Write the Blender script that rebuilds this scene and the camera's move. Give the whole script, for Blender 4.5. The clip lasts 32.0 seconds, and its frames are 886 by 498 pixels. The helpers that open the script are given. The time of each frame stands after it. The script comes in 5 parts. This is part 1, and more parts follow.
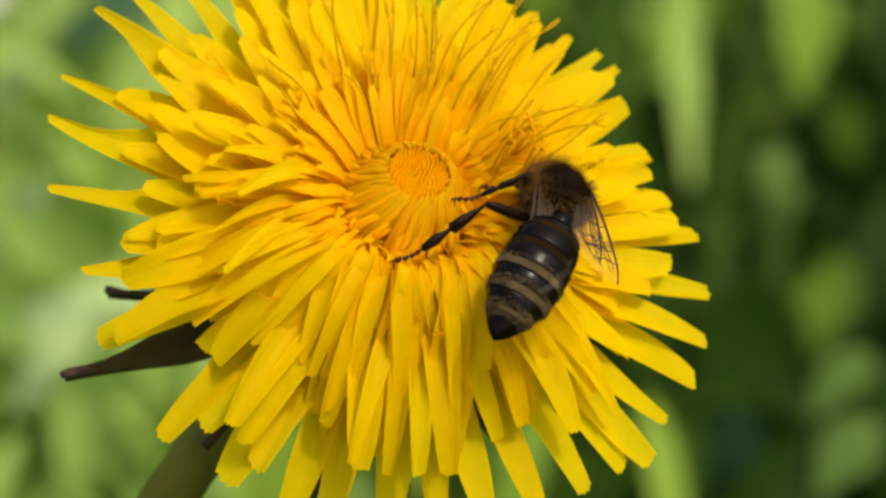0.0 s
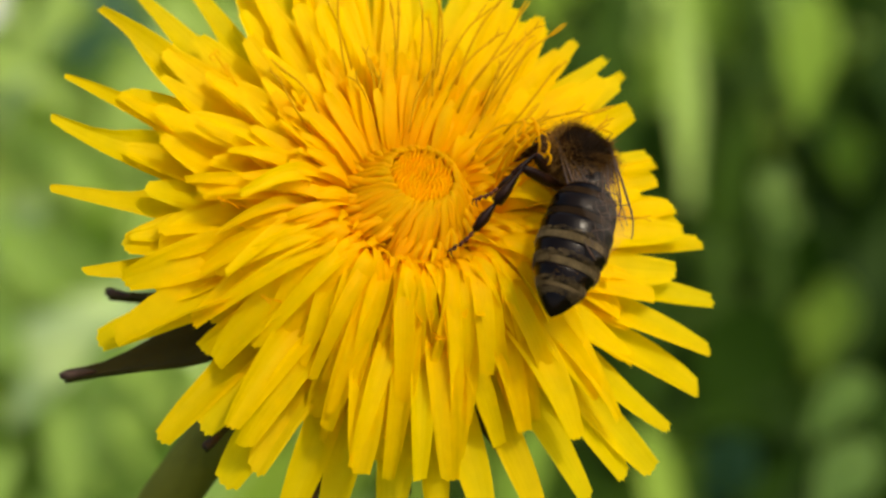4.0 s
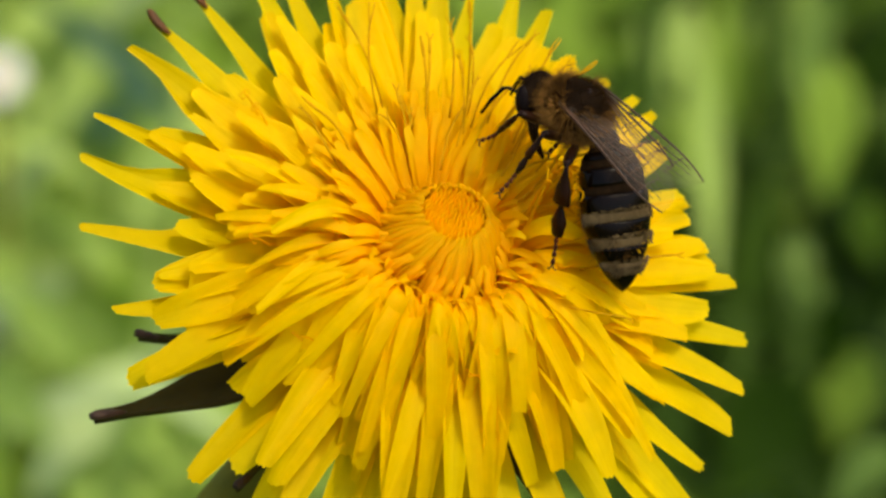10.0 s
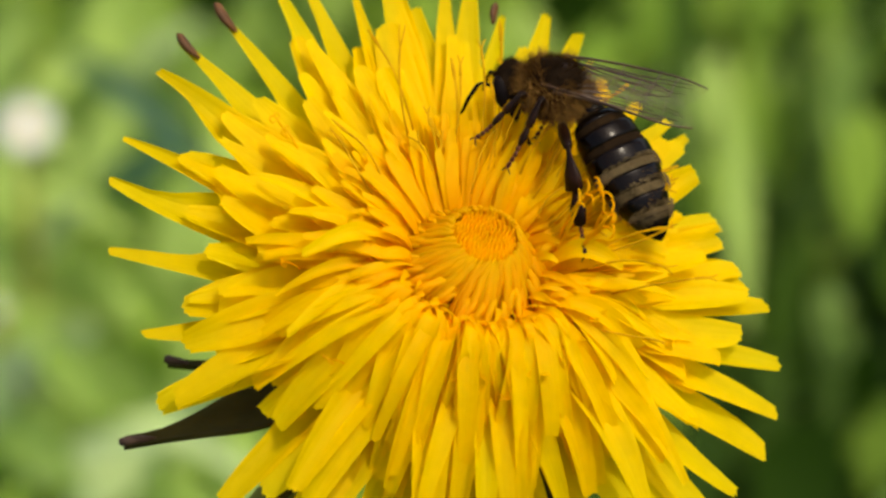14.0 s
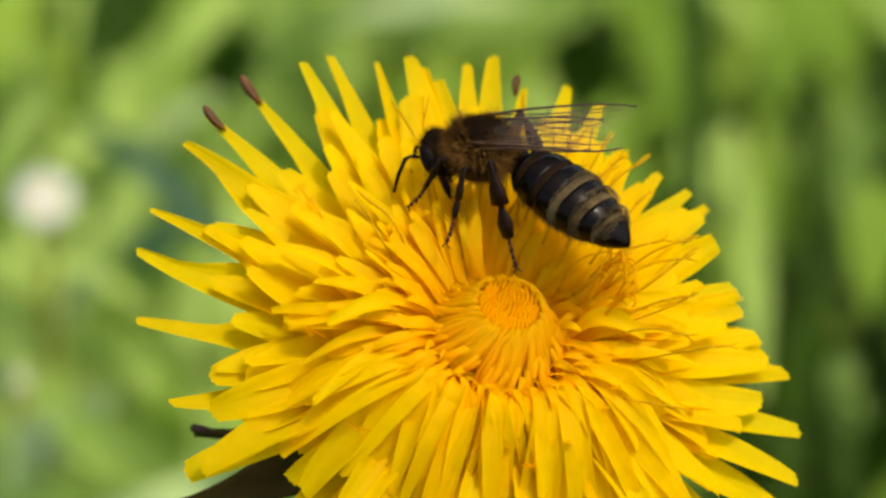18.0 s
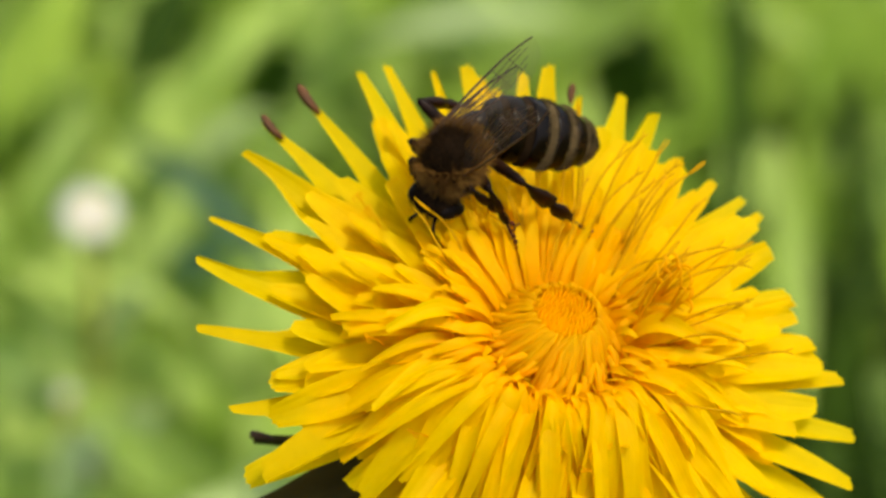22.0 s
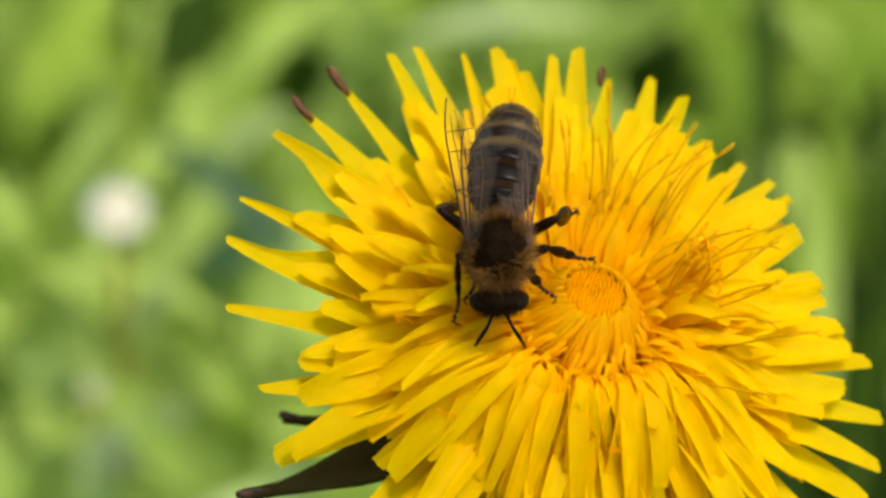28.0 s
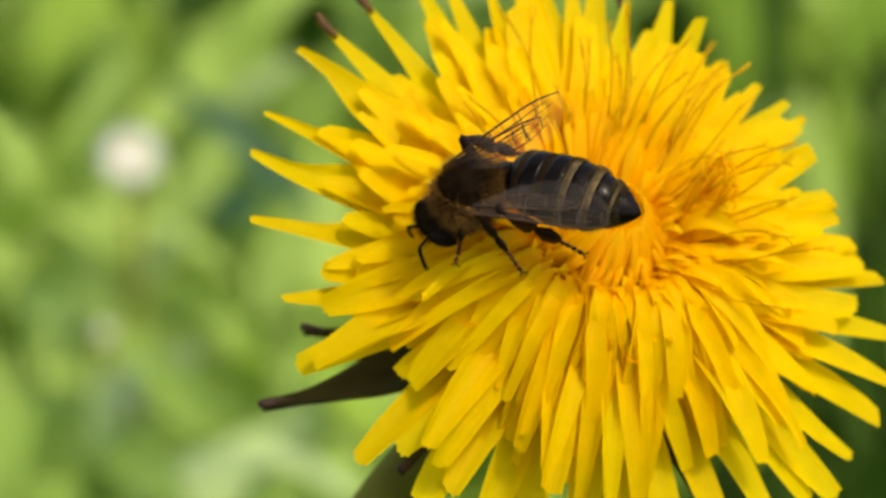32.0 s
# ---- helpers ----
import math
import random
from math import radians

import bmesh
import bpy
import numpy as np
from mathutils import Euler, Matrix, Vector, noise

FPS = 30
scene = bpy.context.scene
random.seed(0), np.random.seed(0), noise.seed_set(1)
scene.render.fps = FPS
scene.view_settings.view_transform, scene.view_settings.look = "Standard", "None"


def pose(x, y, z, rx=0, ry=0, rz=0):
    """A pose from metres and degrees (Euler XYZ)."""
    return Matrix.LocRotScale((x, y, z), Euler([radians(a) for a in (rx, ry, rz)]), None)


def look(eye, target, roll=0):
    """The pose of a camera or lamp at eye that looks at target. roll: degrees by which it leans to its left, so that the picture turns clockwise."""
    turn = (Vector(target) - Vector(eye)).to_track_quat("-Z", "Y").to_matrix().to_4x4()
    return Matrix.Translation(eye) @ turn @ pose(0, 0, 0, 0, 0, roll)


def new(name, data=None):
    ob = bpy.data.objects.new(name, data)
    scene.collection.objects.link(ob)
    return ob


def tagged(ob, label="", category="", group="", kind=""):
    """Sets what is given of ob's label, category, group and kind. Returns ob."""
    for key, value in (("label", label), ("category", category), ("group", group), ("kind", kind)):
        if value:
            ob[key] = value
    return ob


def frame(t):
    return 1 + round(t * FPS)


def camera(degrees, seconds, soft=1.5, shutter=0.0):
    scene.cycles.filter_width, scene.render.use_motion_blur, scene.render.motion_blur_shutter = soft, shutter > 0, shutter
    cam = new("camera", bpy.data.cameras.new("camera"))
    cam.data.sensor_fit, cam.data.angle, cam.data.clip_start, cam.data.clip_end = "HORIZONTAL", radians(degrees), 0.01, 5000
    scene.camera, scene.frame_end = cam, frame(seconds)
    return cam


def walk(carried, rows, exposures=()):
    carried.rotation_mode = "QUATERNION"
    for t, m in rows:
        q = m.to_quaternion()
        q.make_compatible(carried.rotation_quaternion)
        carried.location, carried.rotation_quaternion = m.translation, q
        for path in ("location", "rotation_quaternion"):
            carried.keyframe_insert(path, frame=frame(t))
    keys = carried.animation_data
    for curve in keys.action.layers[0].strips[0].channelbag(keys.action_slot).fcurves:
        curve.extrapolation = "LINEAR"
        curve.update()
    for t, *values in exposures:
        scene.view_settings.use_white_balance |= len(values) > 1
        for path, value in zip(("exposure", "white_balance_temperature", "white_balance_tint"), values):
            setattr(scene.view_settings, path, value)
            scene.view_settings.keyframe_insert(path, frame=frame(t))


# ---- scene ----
cam = camera(9.0, 32.0, soft=2.6)
PATH = [
    (0, look((0.00275, -0.27680, 0.38989), (0.00417, -0.00290, 0.20139), -0.26)),
    (0.5, look((0.00365, -0.27622, 0.38839), (0.00483, -0.00181, 0.20064), -0.15)),
    (1, look((0.00318, -0.27595, 0.38830), (0.00458, -0.00191, 0.20001), -0.07)),
    (1.5, look((0.00304, -0.27629, 0.38790), (0.00502, -0.00191, 0.20010), 0.04)),
    (2, look((0.00188, -0.27676, 0.38815), (0.00500, -0.00209, 0.20079), 0.14)),
    (2.5, look((0.00227, -0.27647, 0.38782), (0.00591, -0.00143, 0.20102), 0.20)),
    (3, look((0.00175, -0.27738, 0.38747), (0.00494, -0.00209, 0.20101), 0.30)),
    (3.5, look((0.00215, -0.27641, 0.38776), (0.00411, -0.00147, 0.20078), 0.46)),
    (5.5, look((0.00176, -0.27806, 0.38344), (0.00394, -0.00038, 0.20057), 0.27)),
    (6, look((0.00248, -0.27908, 0.38299), (0.00354, -0.00070, 0.20116), 0.19)),
    (6.5, look((0.00180, -0.27716, 0.38258), (0.00309, 0.00092, 0.20031), 0.26)),
    (7, look((0.00106, -0.27898, 0.38355), (0.00192, -0.00014, 0.20243), 0.24)),
    (7.5, look((-0.00017, -0.27894, 0.38307), (0.00180, -0.00024, 0.20175), 0.38)),
    (8, look((0.00112, -0.27882, 0.38313), (0.00148, 0.00021, 0.20230), 0.23)),
    (8.5, look((0.00208, -0.27744, 0.38280), (0.00190, 0.00108, 0.20119), 0.15)),
    (9, look((0.00264, -0.27833, 0.38190), (0.00264, 0.00053, 0.20081), 0.00)),
    (9.5, look((-0.00041, -0.27794, 0.38167), (0.00170, 0.00145, 0.20141), 0.24)),
    (10, look((0.00086, -0.27733, 0.38241), (0.00213, 0.00159, 0.20142), 0.20)),
    (10.5, look((0.00210, -0.27637, 0.38192), (0.00240, 0.00250, 0.20085), 0.03)),
    (11, look((0.00236, -0.27641, 0.38104), (0.00265, 0.00281, 0.20051), -0.04)),
    (11.5, look((0.00244, -0.27551, 0.38091), (0.00321, 0.00306, 0.19937), 0.06)),
    (12, look((0.00209, -0.27630, 0.38061), (0.00252, 0.00295, 0.20013), -0.09)),
    (12.5, look((0.00189, -0.27578, 0.37935), (0.00238, 0.00398, 0.19966), -0.02)),
    (13, look((0.00170, -0.27509, 0.37852), (0.00200, 0.00579, 0.20058), 0.07)),
    (13.5, look((0.00070, -0.27657, 0.37842), (0.00021, 0.00490, 0.20143), -0.13)),
    (15.5, look((0.00119, -0.27832, 0.37982), (0.00077, 0.00308, 0.20270), -0.10)),
    (16, look((0.00121, -0.27897, 0.38005), (0.00078, 0.00244, 0.20295), -0.12)),
    (16.5, look((0.00164, -0.27871, 0.37978), (0.00090, 0.00283, 0.20288), -0.22)),
    (17, look((0.00158, -0.27892, 0.37839), (0.00101, 0.00319, 0.20239), -0.34)),
    (17.5, look((0.00075, -0.27794, 0.37882), (-0.00010, 0.00384, 0.20232), -0.12)),
    (18, look((-0.00024, -0.28081, 0.38051), (-0.00109, 0.00289, 0.20710), -0.31)),
    (18.5, look((0.00021, -0.28249, 0.38193), (-0.00050, 0.00202, 0.20986), -0.37)),
    (19, look((-0.00119, -0.28217, 0.38200), (-0.00144, 0.00200, 0.20938), -0.15)),
    (19.5, look((-0.00085, -0.28222, 0.38232), (-0.00111, 0.00200, 0.20975), -0.25)),
    (20, look((0.00025, -0.28170, 0.38101), (-0.00127, 0.00253, 0.20847), -0.34)),
    (20.5, look((-0.00087, -0.28066, 0.37976), (-0.00130, 0.00352, 0.20714), -0.32)),
    (21, look((-0.00127, -0.28168, 0.38140), (-0.00226, 0.00250, 0.20878), -0.27)),
    (21.5, look((-0.00077, -0.28283, 0.38115), (-0.00327, 0.00163, 0.20900), -0.57)),
    (22, look((-0.00192, -0.28374, 0.38129), (-0.00446, 0.00063, 0.20900), -0.64)),
    (22.5, look((-0.00259, -0.28412, 0.38056), (-0.00500, 0.00014, 0.20808), -0.71)),
    (23, look((-0.00360, -0.28418, 0.38113), (-0.00518, 0.00005, 0.20859), -0.48)),
    (23.5, look((-0.00299, -0.28404, 0.38074), (-0.00531, 0.00034, 0.20847), -0.57)),
    (24, look((-0.00272, -0.28327, 0.38079), (-0.00514, 0.00110, 0.20850), -0.60)),
    (24.5, look((-0.00450, -0.28483, 0.38156), (-0.00591, -0.00022, 0.20965), -0.42)),
    (25, look((-0.00357, -0.28555, 0.38134), (-0.00592, -0.00087, 0.20957), -0.61)),
    (25.5, look((-0.00331, -0.28590, 0.38086), (-0.00536, -0.00114, 0.20921), -0.63)),
    (27.5, look((-0.00672, -0.28698, 0.38037), (-0.00765, -0.00191, 0.20922), -0.04)),
    (28, look((-0.00231, -0.28560, 0.37970), (-0.00621, -0.00064, 0.20841), -0.55)),
    (28.5, look((-0.00116, -0.28459, 0.37731), (-0.00446, 0.00017, 0.20567), -0.70)),
    (29, look((-0.00594, -0.28677, 0.37792), (-0.00709, -0.00172, 0.20675), -0.56)),
    (29.5, look((-0.00579, -0.28801, 0.37800), (-0.00855, -0.00349, 0.20597), -0.60)),
    (30, look((-0.00314, -0.28647, 0.37683), (-0.00679, -0.00250, 0.20392), -0.61)),
    (30.5, look((-0.00076, -0.28505, 0.37697), (-0.00581, -0.00123, 0.20383), -0.49)),
    (31, look((-0.00380, -0.28804, 0.37779), (-0.00577, -0.00346, 0.20584), -0.01)),
    (31.5, look((-0.00645, -0.28990, 0.37935), (-0.00803, -0.00550, 0.20709), 0.04)),
    (32, look((-0.00374, -0.29300, 0.37884), (-0.00737, -0.00836, 0.20701), -0.03)),
]
walk(cam, PATH, [(0, 0.58, 7000, 10), (18, 0.63, 7000, 10), (24, 0.71, 7000, 10), (32, 0.68, 7000, 10)])

# ---- light ----
cam.data.dof.use_dof = True
cam.data.dof.focus_distance = 0.327
cam.data.dof.aperture_fstop = 44.0

SUN = Vector((0.38, -0.21, 0.90)).normalized()
world = bpy.data.worlds.new("sky")
scene.world = world
world.use_nodes = True
sky = world.node_tree.nodes.new("ShaderNodeTexSky")
sky.sky_type, sky.sun_disc = "NISHITA", False
sky.air_density, sky.dust_density, sky.ozone_density = 1.0, 4.0, 0.6  # thin haze
sky.sun_elevation = math.asin(SUN.z)
sky.sun_rotation = math.atan2(SUN.x, SUN.y)
back = world.node_tree.nodes["Background"]
back.inputs["Strength"].default_value = 0.15
world.node_tree.links.new(sky.outputs[0], back.inputs["Color"])
sun = new("sun", bpy.data.lights.new("sun", "SUN"))
sun.data.energy, sun.data.angle, sun.data.color = 1.2, radians(3.0), (1.0, 0.92, 0.76)
sun.matrix_world = look(SUN * 3, (0, 0, 0))


# ---- materials ----
def material(name, rough=0.5, specular=0.5, metal=0.0):
    m = bpy.data.materials.new(name)
    m.use_nodes = True
    b = m.node_tree.nodes["Principled BSDF"]
    b.inputs["Roughness"].default_value = rough
    b.inputs["Specular IOR Level"].default_value = specular
    b.inputs["Metallic"].default_value = metal
    return m, m.node_tree.nodes, m.node_tree.links, b


def ramp(nodes, stops):
    r = nodes.new("ShaderNodeValToRGB")
    while len(r.color_ramp.elements) < len(stops):
        r.color_ramp.elements.new(0.5)
    for e, (p, c) in zip(r.color_ramp.elements, stops):
        e.position, e.color = p, (*c, 1)
    return r


def grain(nodes, links, scale, stretch=(1, 1, 1), detail=4):
    co, mp, nz = (nodes.new("ShaderNode" + k) for k in ("TexCoord", "Mapping", "TexNoise"))
    mp.inputs["Scale"].default_value = stretch
    nz.inputs["Scale"].default_value, nz.inputs["Detail"].default_value = scale, detail
    links.new(co.outputs["Object"], mp.inputs["Vector"])
    links.new(mp.outputs[0], nz.inputs["Vector"])
    return nz


def relief(nodes, links, b, height, strength, distance):
    bu = nodes.new("ShaderNodeBump")
    bu.inputs["Strength"].default_value, bu.inputs["Distance"].default_value = strength, distance
    links.new(height, bu.inputs["Height"])
    links.new(bu.outputs[0], b.inputs["Normal"])
    return bu


def petal_material(name, root, tip, start, end, thin=0.6):
    """A ligule: orange at its root, lemon yellow at its tip, with fine veins along it; thin enough to glow through."""
    m, nodes, links, b = material(name, 0.6, 0.1)
    co = nodes.new("ShaderNodeUVMap")
    sep = nodes.new("ShaderNodeSeparateXYZ")
    links.new(co.outputs[0], sep.inputs[0])
    info = nodes.new("ShaderNodeObjectInfo")
    veins = nodes.new("ShaderNodeTexWave")
    veins.wave_type, veins.bands_direction = "BANDS", "Y"
    veins.inputs["Scale"].default_value, veins.inputs["Distortion"].default_value = 1.6, 1.2
    veins.inputs["Detail Scale"].default_value = 1.5
    links.new(co.outputs[0], veins.inputs["Vector"])
    along = nodes.new("ShaderNodeMapRange")
    along.inputs["From Min"].default_value, along.inputs["From Max"].default_value = start, end
    links.new(sep.outputs["X"], along.inputs["Value"])
    cr = ramp(nodes, [(0.0, root), (1.0, tip)])
    links.new(along.outputs[0], cr.inputs[0])
    hsv = nodes.new("ShaderNodeHueSaturation")
    shift = nodes.new("ShaderNodeMapRange")
    shift.inputs["To Min"].default_value, shift.inputs["To Max"].default_value = 0.493, 0.506
    links.new(info.outputs["Random"], shift.inputs["Value"])
    links.new(shift.outputs[0], hsv.inputs["Hue"])
    links.new(cr.outputs[0], hsv.inputs["Color"])
    nz = grain(nodes, links, 900, (1, 1, 1), 3)
    vmix = nodes.new("ShaderNodeMapRange")
    vmix.inputs["To Min"].default_value, vmix.inputs["To Max"].default_value = 0.88, 1.06
    links.new(nz.outputs["Fac"], vmix.inputs["Value"])
    links.new(vmix.outputs[0], hsv.inputs["Value"])
    links.new(hsv.outputs[0], b.inputs["Base Color"])
    bu = relief(nodes, links, b, veins.outputs["Fac"], 0.12, 0.0001)
    tr = nodes.new("ShaderNodeBsdfTranslucent")
    links.new(hsv.outputs[0], tr.inputs["Color"])
    links.new(bu.outputs[0], tr.inputs["Normal"])
    mix = nodes.new("ShaderNodeMixShader")
    mix.inputs[0].default_value = thin
    links.new(b.outputs[0], mix.inputs[1])
    links.new(tr.outputs[0], mix.inputs[2])
    links.new(mix.outputs[0], nodes["Material Output"].inputs["Surface"])
    return m


def mottled(name, dark, light, scale, rough=0.6, specular=0.4, stretch=(1, 1, 1), bump=0.3, depth=0.0002, thin=0.0):
    """Two shades broken up by noise, with a fine relief; thin: the share of light that goes through."""
    m, nodes, links, b = material(name, rough, specular)
    nz = grain(nodes, links, scale, stretch, 5)
    fine = grain(nodes, links, scale * 6, stretch, 3)
    cr = ramp(nodes, [(0.3, dark), (0.7, light)])
    links.new(nz.outputs["Fac"], cr.inputs[0])
    links.new(cr.outputs[0], b.inputs["Base Color"])
    bu = relief(nodes, links, b, fine.outputs["Fac"], bump, depth)
    if thin:
        tr = nodes.new("ShaderNodeBsdfTranslucent")
        links.new(cr.outputs[0], tr.inputs["Color"])
        mix = nodes.new("ShaderNodeMixShader")
        mix.inputs[0].default_value = thin
        links.new(b.outputs[0], mix.inputs[1])
        links.new(tr.outputs[0], mix.inputs[2])
        links.new(mix.outputs[0], nodes["Material Output"].inputs["Surface"])
    return m


def wing_material(name):
    """Clear smoky membrane with a weak sheen."""
    m, nodes, links, b = material(name, 0.3, 0.5)
    b.inputs["Base Color"].default_value = (0.50, 0.42, 0.34, 1)
    nz = grain(nodes, links, 700, (0.4, 1, 1), 3)
    relief(nodes, links, b, nz.outputs["Fac"], 0.5, 0.0001)
    clear = nodes.new("ShaderNodeBsdfTransparent")
    clear.inputs["Color"].default_value = (0.98, 0.965, 0.93, 1)
    mix = nodes.new("ShaderNodeMixShader")
    mix.inputs[0].default_value = 0.035
    links.new(clear.outputs[0], mix.inputs[1])
    links.new(b.outputs[0], mix.inputs[2])
    links.new(mix.outputs[0], nodes["Material Output"].inputs["Surface"])
    return m


PETAL_OUTER = petal_material("petal_outer", (0.94, 0.59, 0.003), (0.94, 0.70, 0.004), 0.15, 0.65, 0.56)
PETAL_MIDDLE = petal_material("petal_middle", (0.94, 0.56, 0.002), (0.94, 0.69, 0.003), 0.15, 0.75, 0.56)
PETAL_INNER = petal_material("petal_inner", (0.93, 0.51, 0.002), (0.93, 0.62, 0.003), 0.1, 0.9, 0.56)
FLORET = petal_material("floret", (0.93, 0.48, 0.003), (0.93, 0.58, 0.004), 0.1, 1.0, 0.6)
STIGMA = mottled("stigma", (0.60, 0.33, 0.005), (0.85, 0.52, 0.01), 900, 0.7, 0.05, thin=0.4)
BRACT = mottled("bract", (0.02, 0.017, 0.004), (0.08, 0.065, 0.012), 260, 0.6, 0.08, (0.4, 1, 1))
BRACT_TIP = mottled("bract_tip", (0.03, 0.012, 0.003), (0.15, 0.06, 0.012), 600, 0.6, 0.3)
BRACT_DRY = mottled("bract_dry", (0.03, 0.018, 0.012), (0.09, 0.05, 0.03), 600, 0.6, 0.2)
STEM = mottled("stem", (0.10, 0.10, 0.010), (0.27, 0.25, 0.03), 220, 0.6, 0.12, (1, 1, 0.2))
BAND_HAIR = mottled("band_hair", (0.04, 0.027, 0.01), (0.19, 0.135, 0.06), 700, 0.8, 0.03)
CHITIN = mottled("chitin", (0.0012, 0.0007, 0.0003), (0.006, 0.003, 0.0012), 900, 0.2, 0.12, bump=0.25, depth=0.00005)
BAND = mottled("band", (0.035, 0.024, 0.01), (0.20, 0.145, 0.065), 1100, 0.75, 0.05, (0.3, 1, 1), 0.8, 0.0001)
BAND_DIM = mottled("band_dim", (0.008, 0.0045, 0.002), (0.022, 0.012, 0.004), 1500, 0.8, 0.04, (0.3, 1, 1), 0.8, 0.0001)
THORAX = mottled("thorax", (0.004, 0.0024, 0.001), (0.014, 0.0075, 0.003), 1200, 0.7, 0.03, bump=0.6, depth=0.0001)
LEG = mottled("leg", (0.003, 0.0015, 0.0008), (0.018, 0.006, 0.002), 900, 0.4, 0.1, bump=0.3, depth=0.00006)
FOOT = mottled("foot", (0.035, 0.01, 0.004), (0.11, 0.032, 0.01), 1200, 0.45, 0.15)
EYE = mottled("eye", (0.003, 0.002, 0.002), (0.009, 0.006, 0.005), 4000, 0.3, 0.05, bump=0.5, depth=0.00003)
FUZZ = mottled("fuzz", (0.045, 0.019, 0.004), (0.30, 0.155, 0.035), 500, 0.7, 0.05)
FUZZ_DARK = mottled("fuzz_dark", (0.008, 0.0045, 0.0015), (0.048, 0.023, 0.006), 500, 0.7, 0.03)
WING = wing_material("wing")
VEIN = mottled("vein", (0.03, 0.014, 0.006), (0.08, 0.04, 0.016), 900, 0.4, 0.4)
# one meadow grass twice: lit tone, then shade put into a darker colour
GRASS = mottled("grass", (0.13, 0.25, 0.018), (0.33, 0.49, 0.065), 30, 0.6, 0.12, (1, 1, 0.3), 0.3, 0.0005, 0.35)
GRASS_DARK_SHADE = mottled("grass_dark_shade", (0.015, 0.042, 0.003), (0.045, 0.095, 0.006), 30, 0.6, 0.1, (1, 1, 0.3), 0.3, 0.0005, 0.3)
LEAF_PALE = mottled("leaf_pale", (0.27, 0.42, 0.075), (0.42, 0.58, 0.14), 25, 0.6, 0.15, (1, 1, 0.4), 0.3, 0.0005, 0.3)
# very pale tone that paints in the glints of glossy blades
LEAF_GLINT = mottled("leaf_glint", (0.42, 0.56, 0.19), (0.55, 0.69, 0.30), 40, 0.4, 0.4, (1, 1, 0.4), 0.3, 0.0005, 0.2)
LEAF_TEAL = mottled("leaf_teal", (0.04, 0.11, 0.045), (0.08, 0.17, 0.08), 25, 0.45, 0.4, (1, 1, 0.4), 0.3, 0.0005, 0.2)
SOIL = mottled("soil", (0.02, 0.035, 0.004), (0.06, 0.10, 0.012), 14, 0.9, 0.1, (1, 1, 1), 0.6, 0.004)
# white petals whose blurred disc stands in for a glint
WHITE = mottled("white_petal", (0.58, 0.61, 0.52), (0.70, 0.72, 0.63), 200, 0.6, 0.3)
GLINT_FLOWER_EYE = mottled("glint_flower_eye", (0.6, 0.36, 0.02), (0.8, 0.55, 0.05), 900, 0.7, 0.2)

MM = 0.001


# ---- building ----
def sheet(name, verts, faces, smooth=True, uvs=None):
    me = bpy.data.meshes.new(name)
    me.from_pydata(verts, [], faces)
    if smooth:
        me.polygons.foreach_set("use_smooth", [True] * len(me.polygons))
    if uvs is not None:
        lay = me.uv_layers.new(name="UVMap")
        idx = np.zeros(len(me.loops), dtype=np.int32)
        me.loops.foreach_get("vertex_index", idx)
        lay.data.foreach_set("uv", np.asarray(uvs, dtype=np.float32)[idx].ravel())
    me.update()
    return me


def part(name, mesh, mat, parent, label="", m=None):
    """Links a mesh as one object under a thing or a part."""
    if not mesh.materials:
        mesh.materials.append(mat)
    ob = new(name, mesh)
    ob.parent = parent
    if m is not None:
        ob.matrix_basis = m
    return tagged(ob, label) if label else ob


def thing(name, m, label, category, group=""):
    e = new(name)
    e.empty_display_size = 0.005
    e.matrix_basis = m
    return tagged(e, label, category, group)


def bezier(p, q, r, s):
    return (1 - s) ** 2 * np.asarray(p, float) + 2 * s * (1 - s) * np.asarray(q, float) + s * s * np.asarray(r, float)


def tube(path, radii, sides=6, verts=None, faces=None, flat=1.0):
    """A closed tube along a list of points, added to verts and faces."""
    verts = [] if verts is None else verts
    faces = [] if faces is None else faces
    path = [Vector(p) for p in path]
    base = len(verts)
    side = None
    for i, p in enumerate(path):
        d = (path[min(i + 1, len(path) - 1)] - path[max(i - 1, 0)]).normalized()
        if side is None:
            side = d.orthogonal().normalized()
        side = (side - d * side.dot(d)).normalized()
        up = d.cross(side)
        for k in range(sides):
            a = 2 * math.pi * k / sides
            verts.append(tuple(p + (side * math.cos(a) + up * math.sin(a) * flat) * radii[i]))
    for i in range(len(path) - 1):
        for k in range(sides):
            a, b = base + i * sides + k, base + i * sides + (k + 1) % sides
            faces.append((a, b, b + sides, a + sides))
    faces.append(tuple(base + k for k in reversed(range(sides))))
    faces.append(tuple(base + (len(path) - 1) * sides + k for k in range(sides)))
    return verts, faces


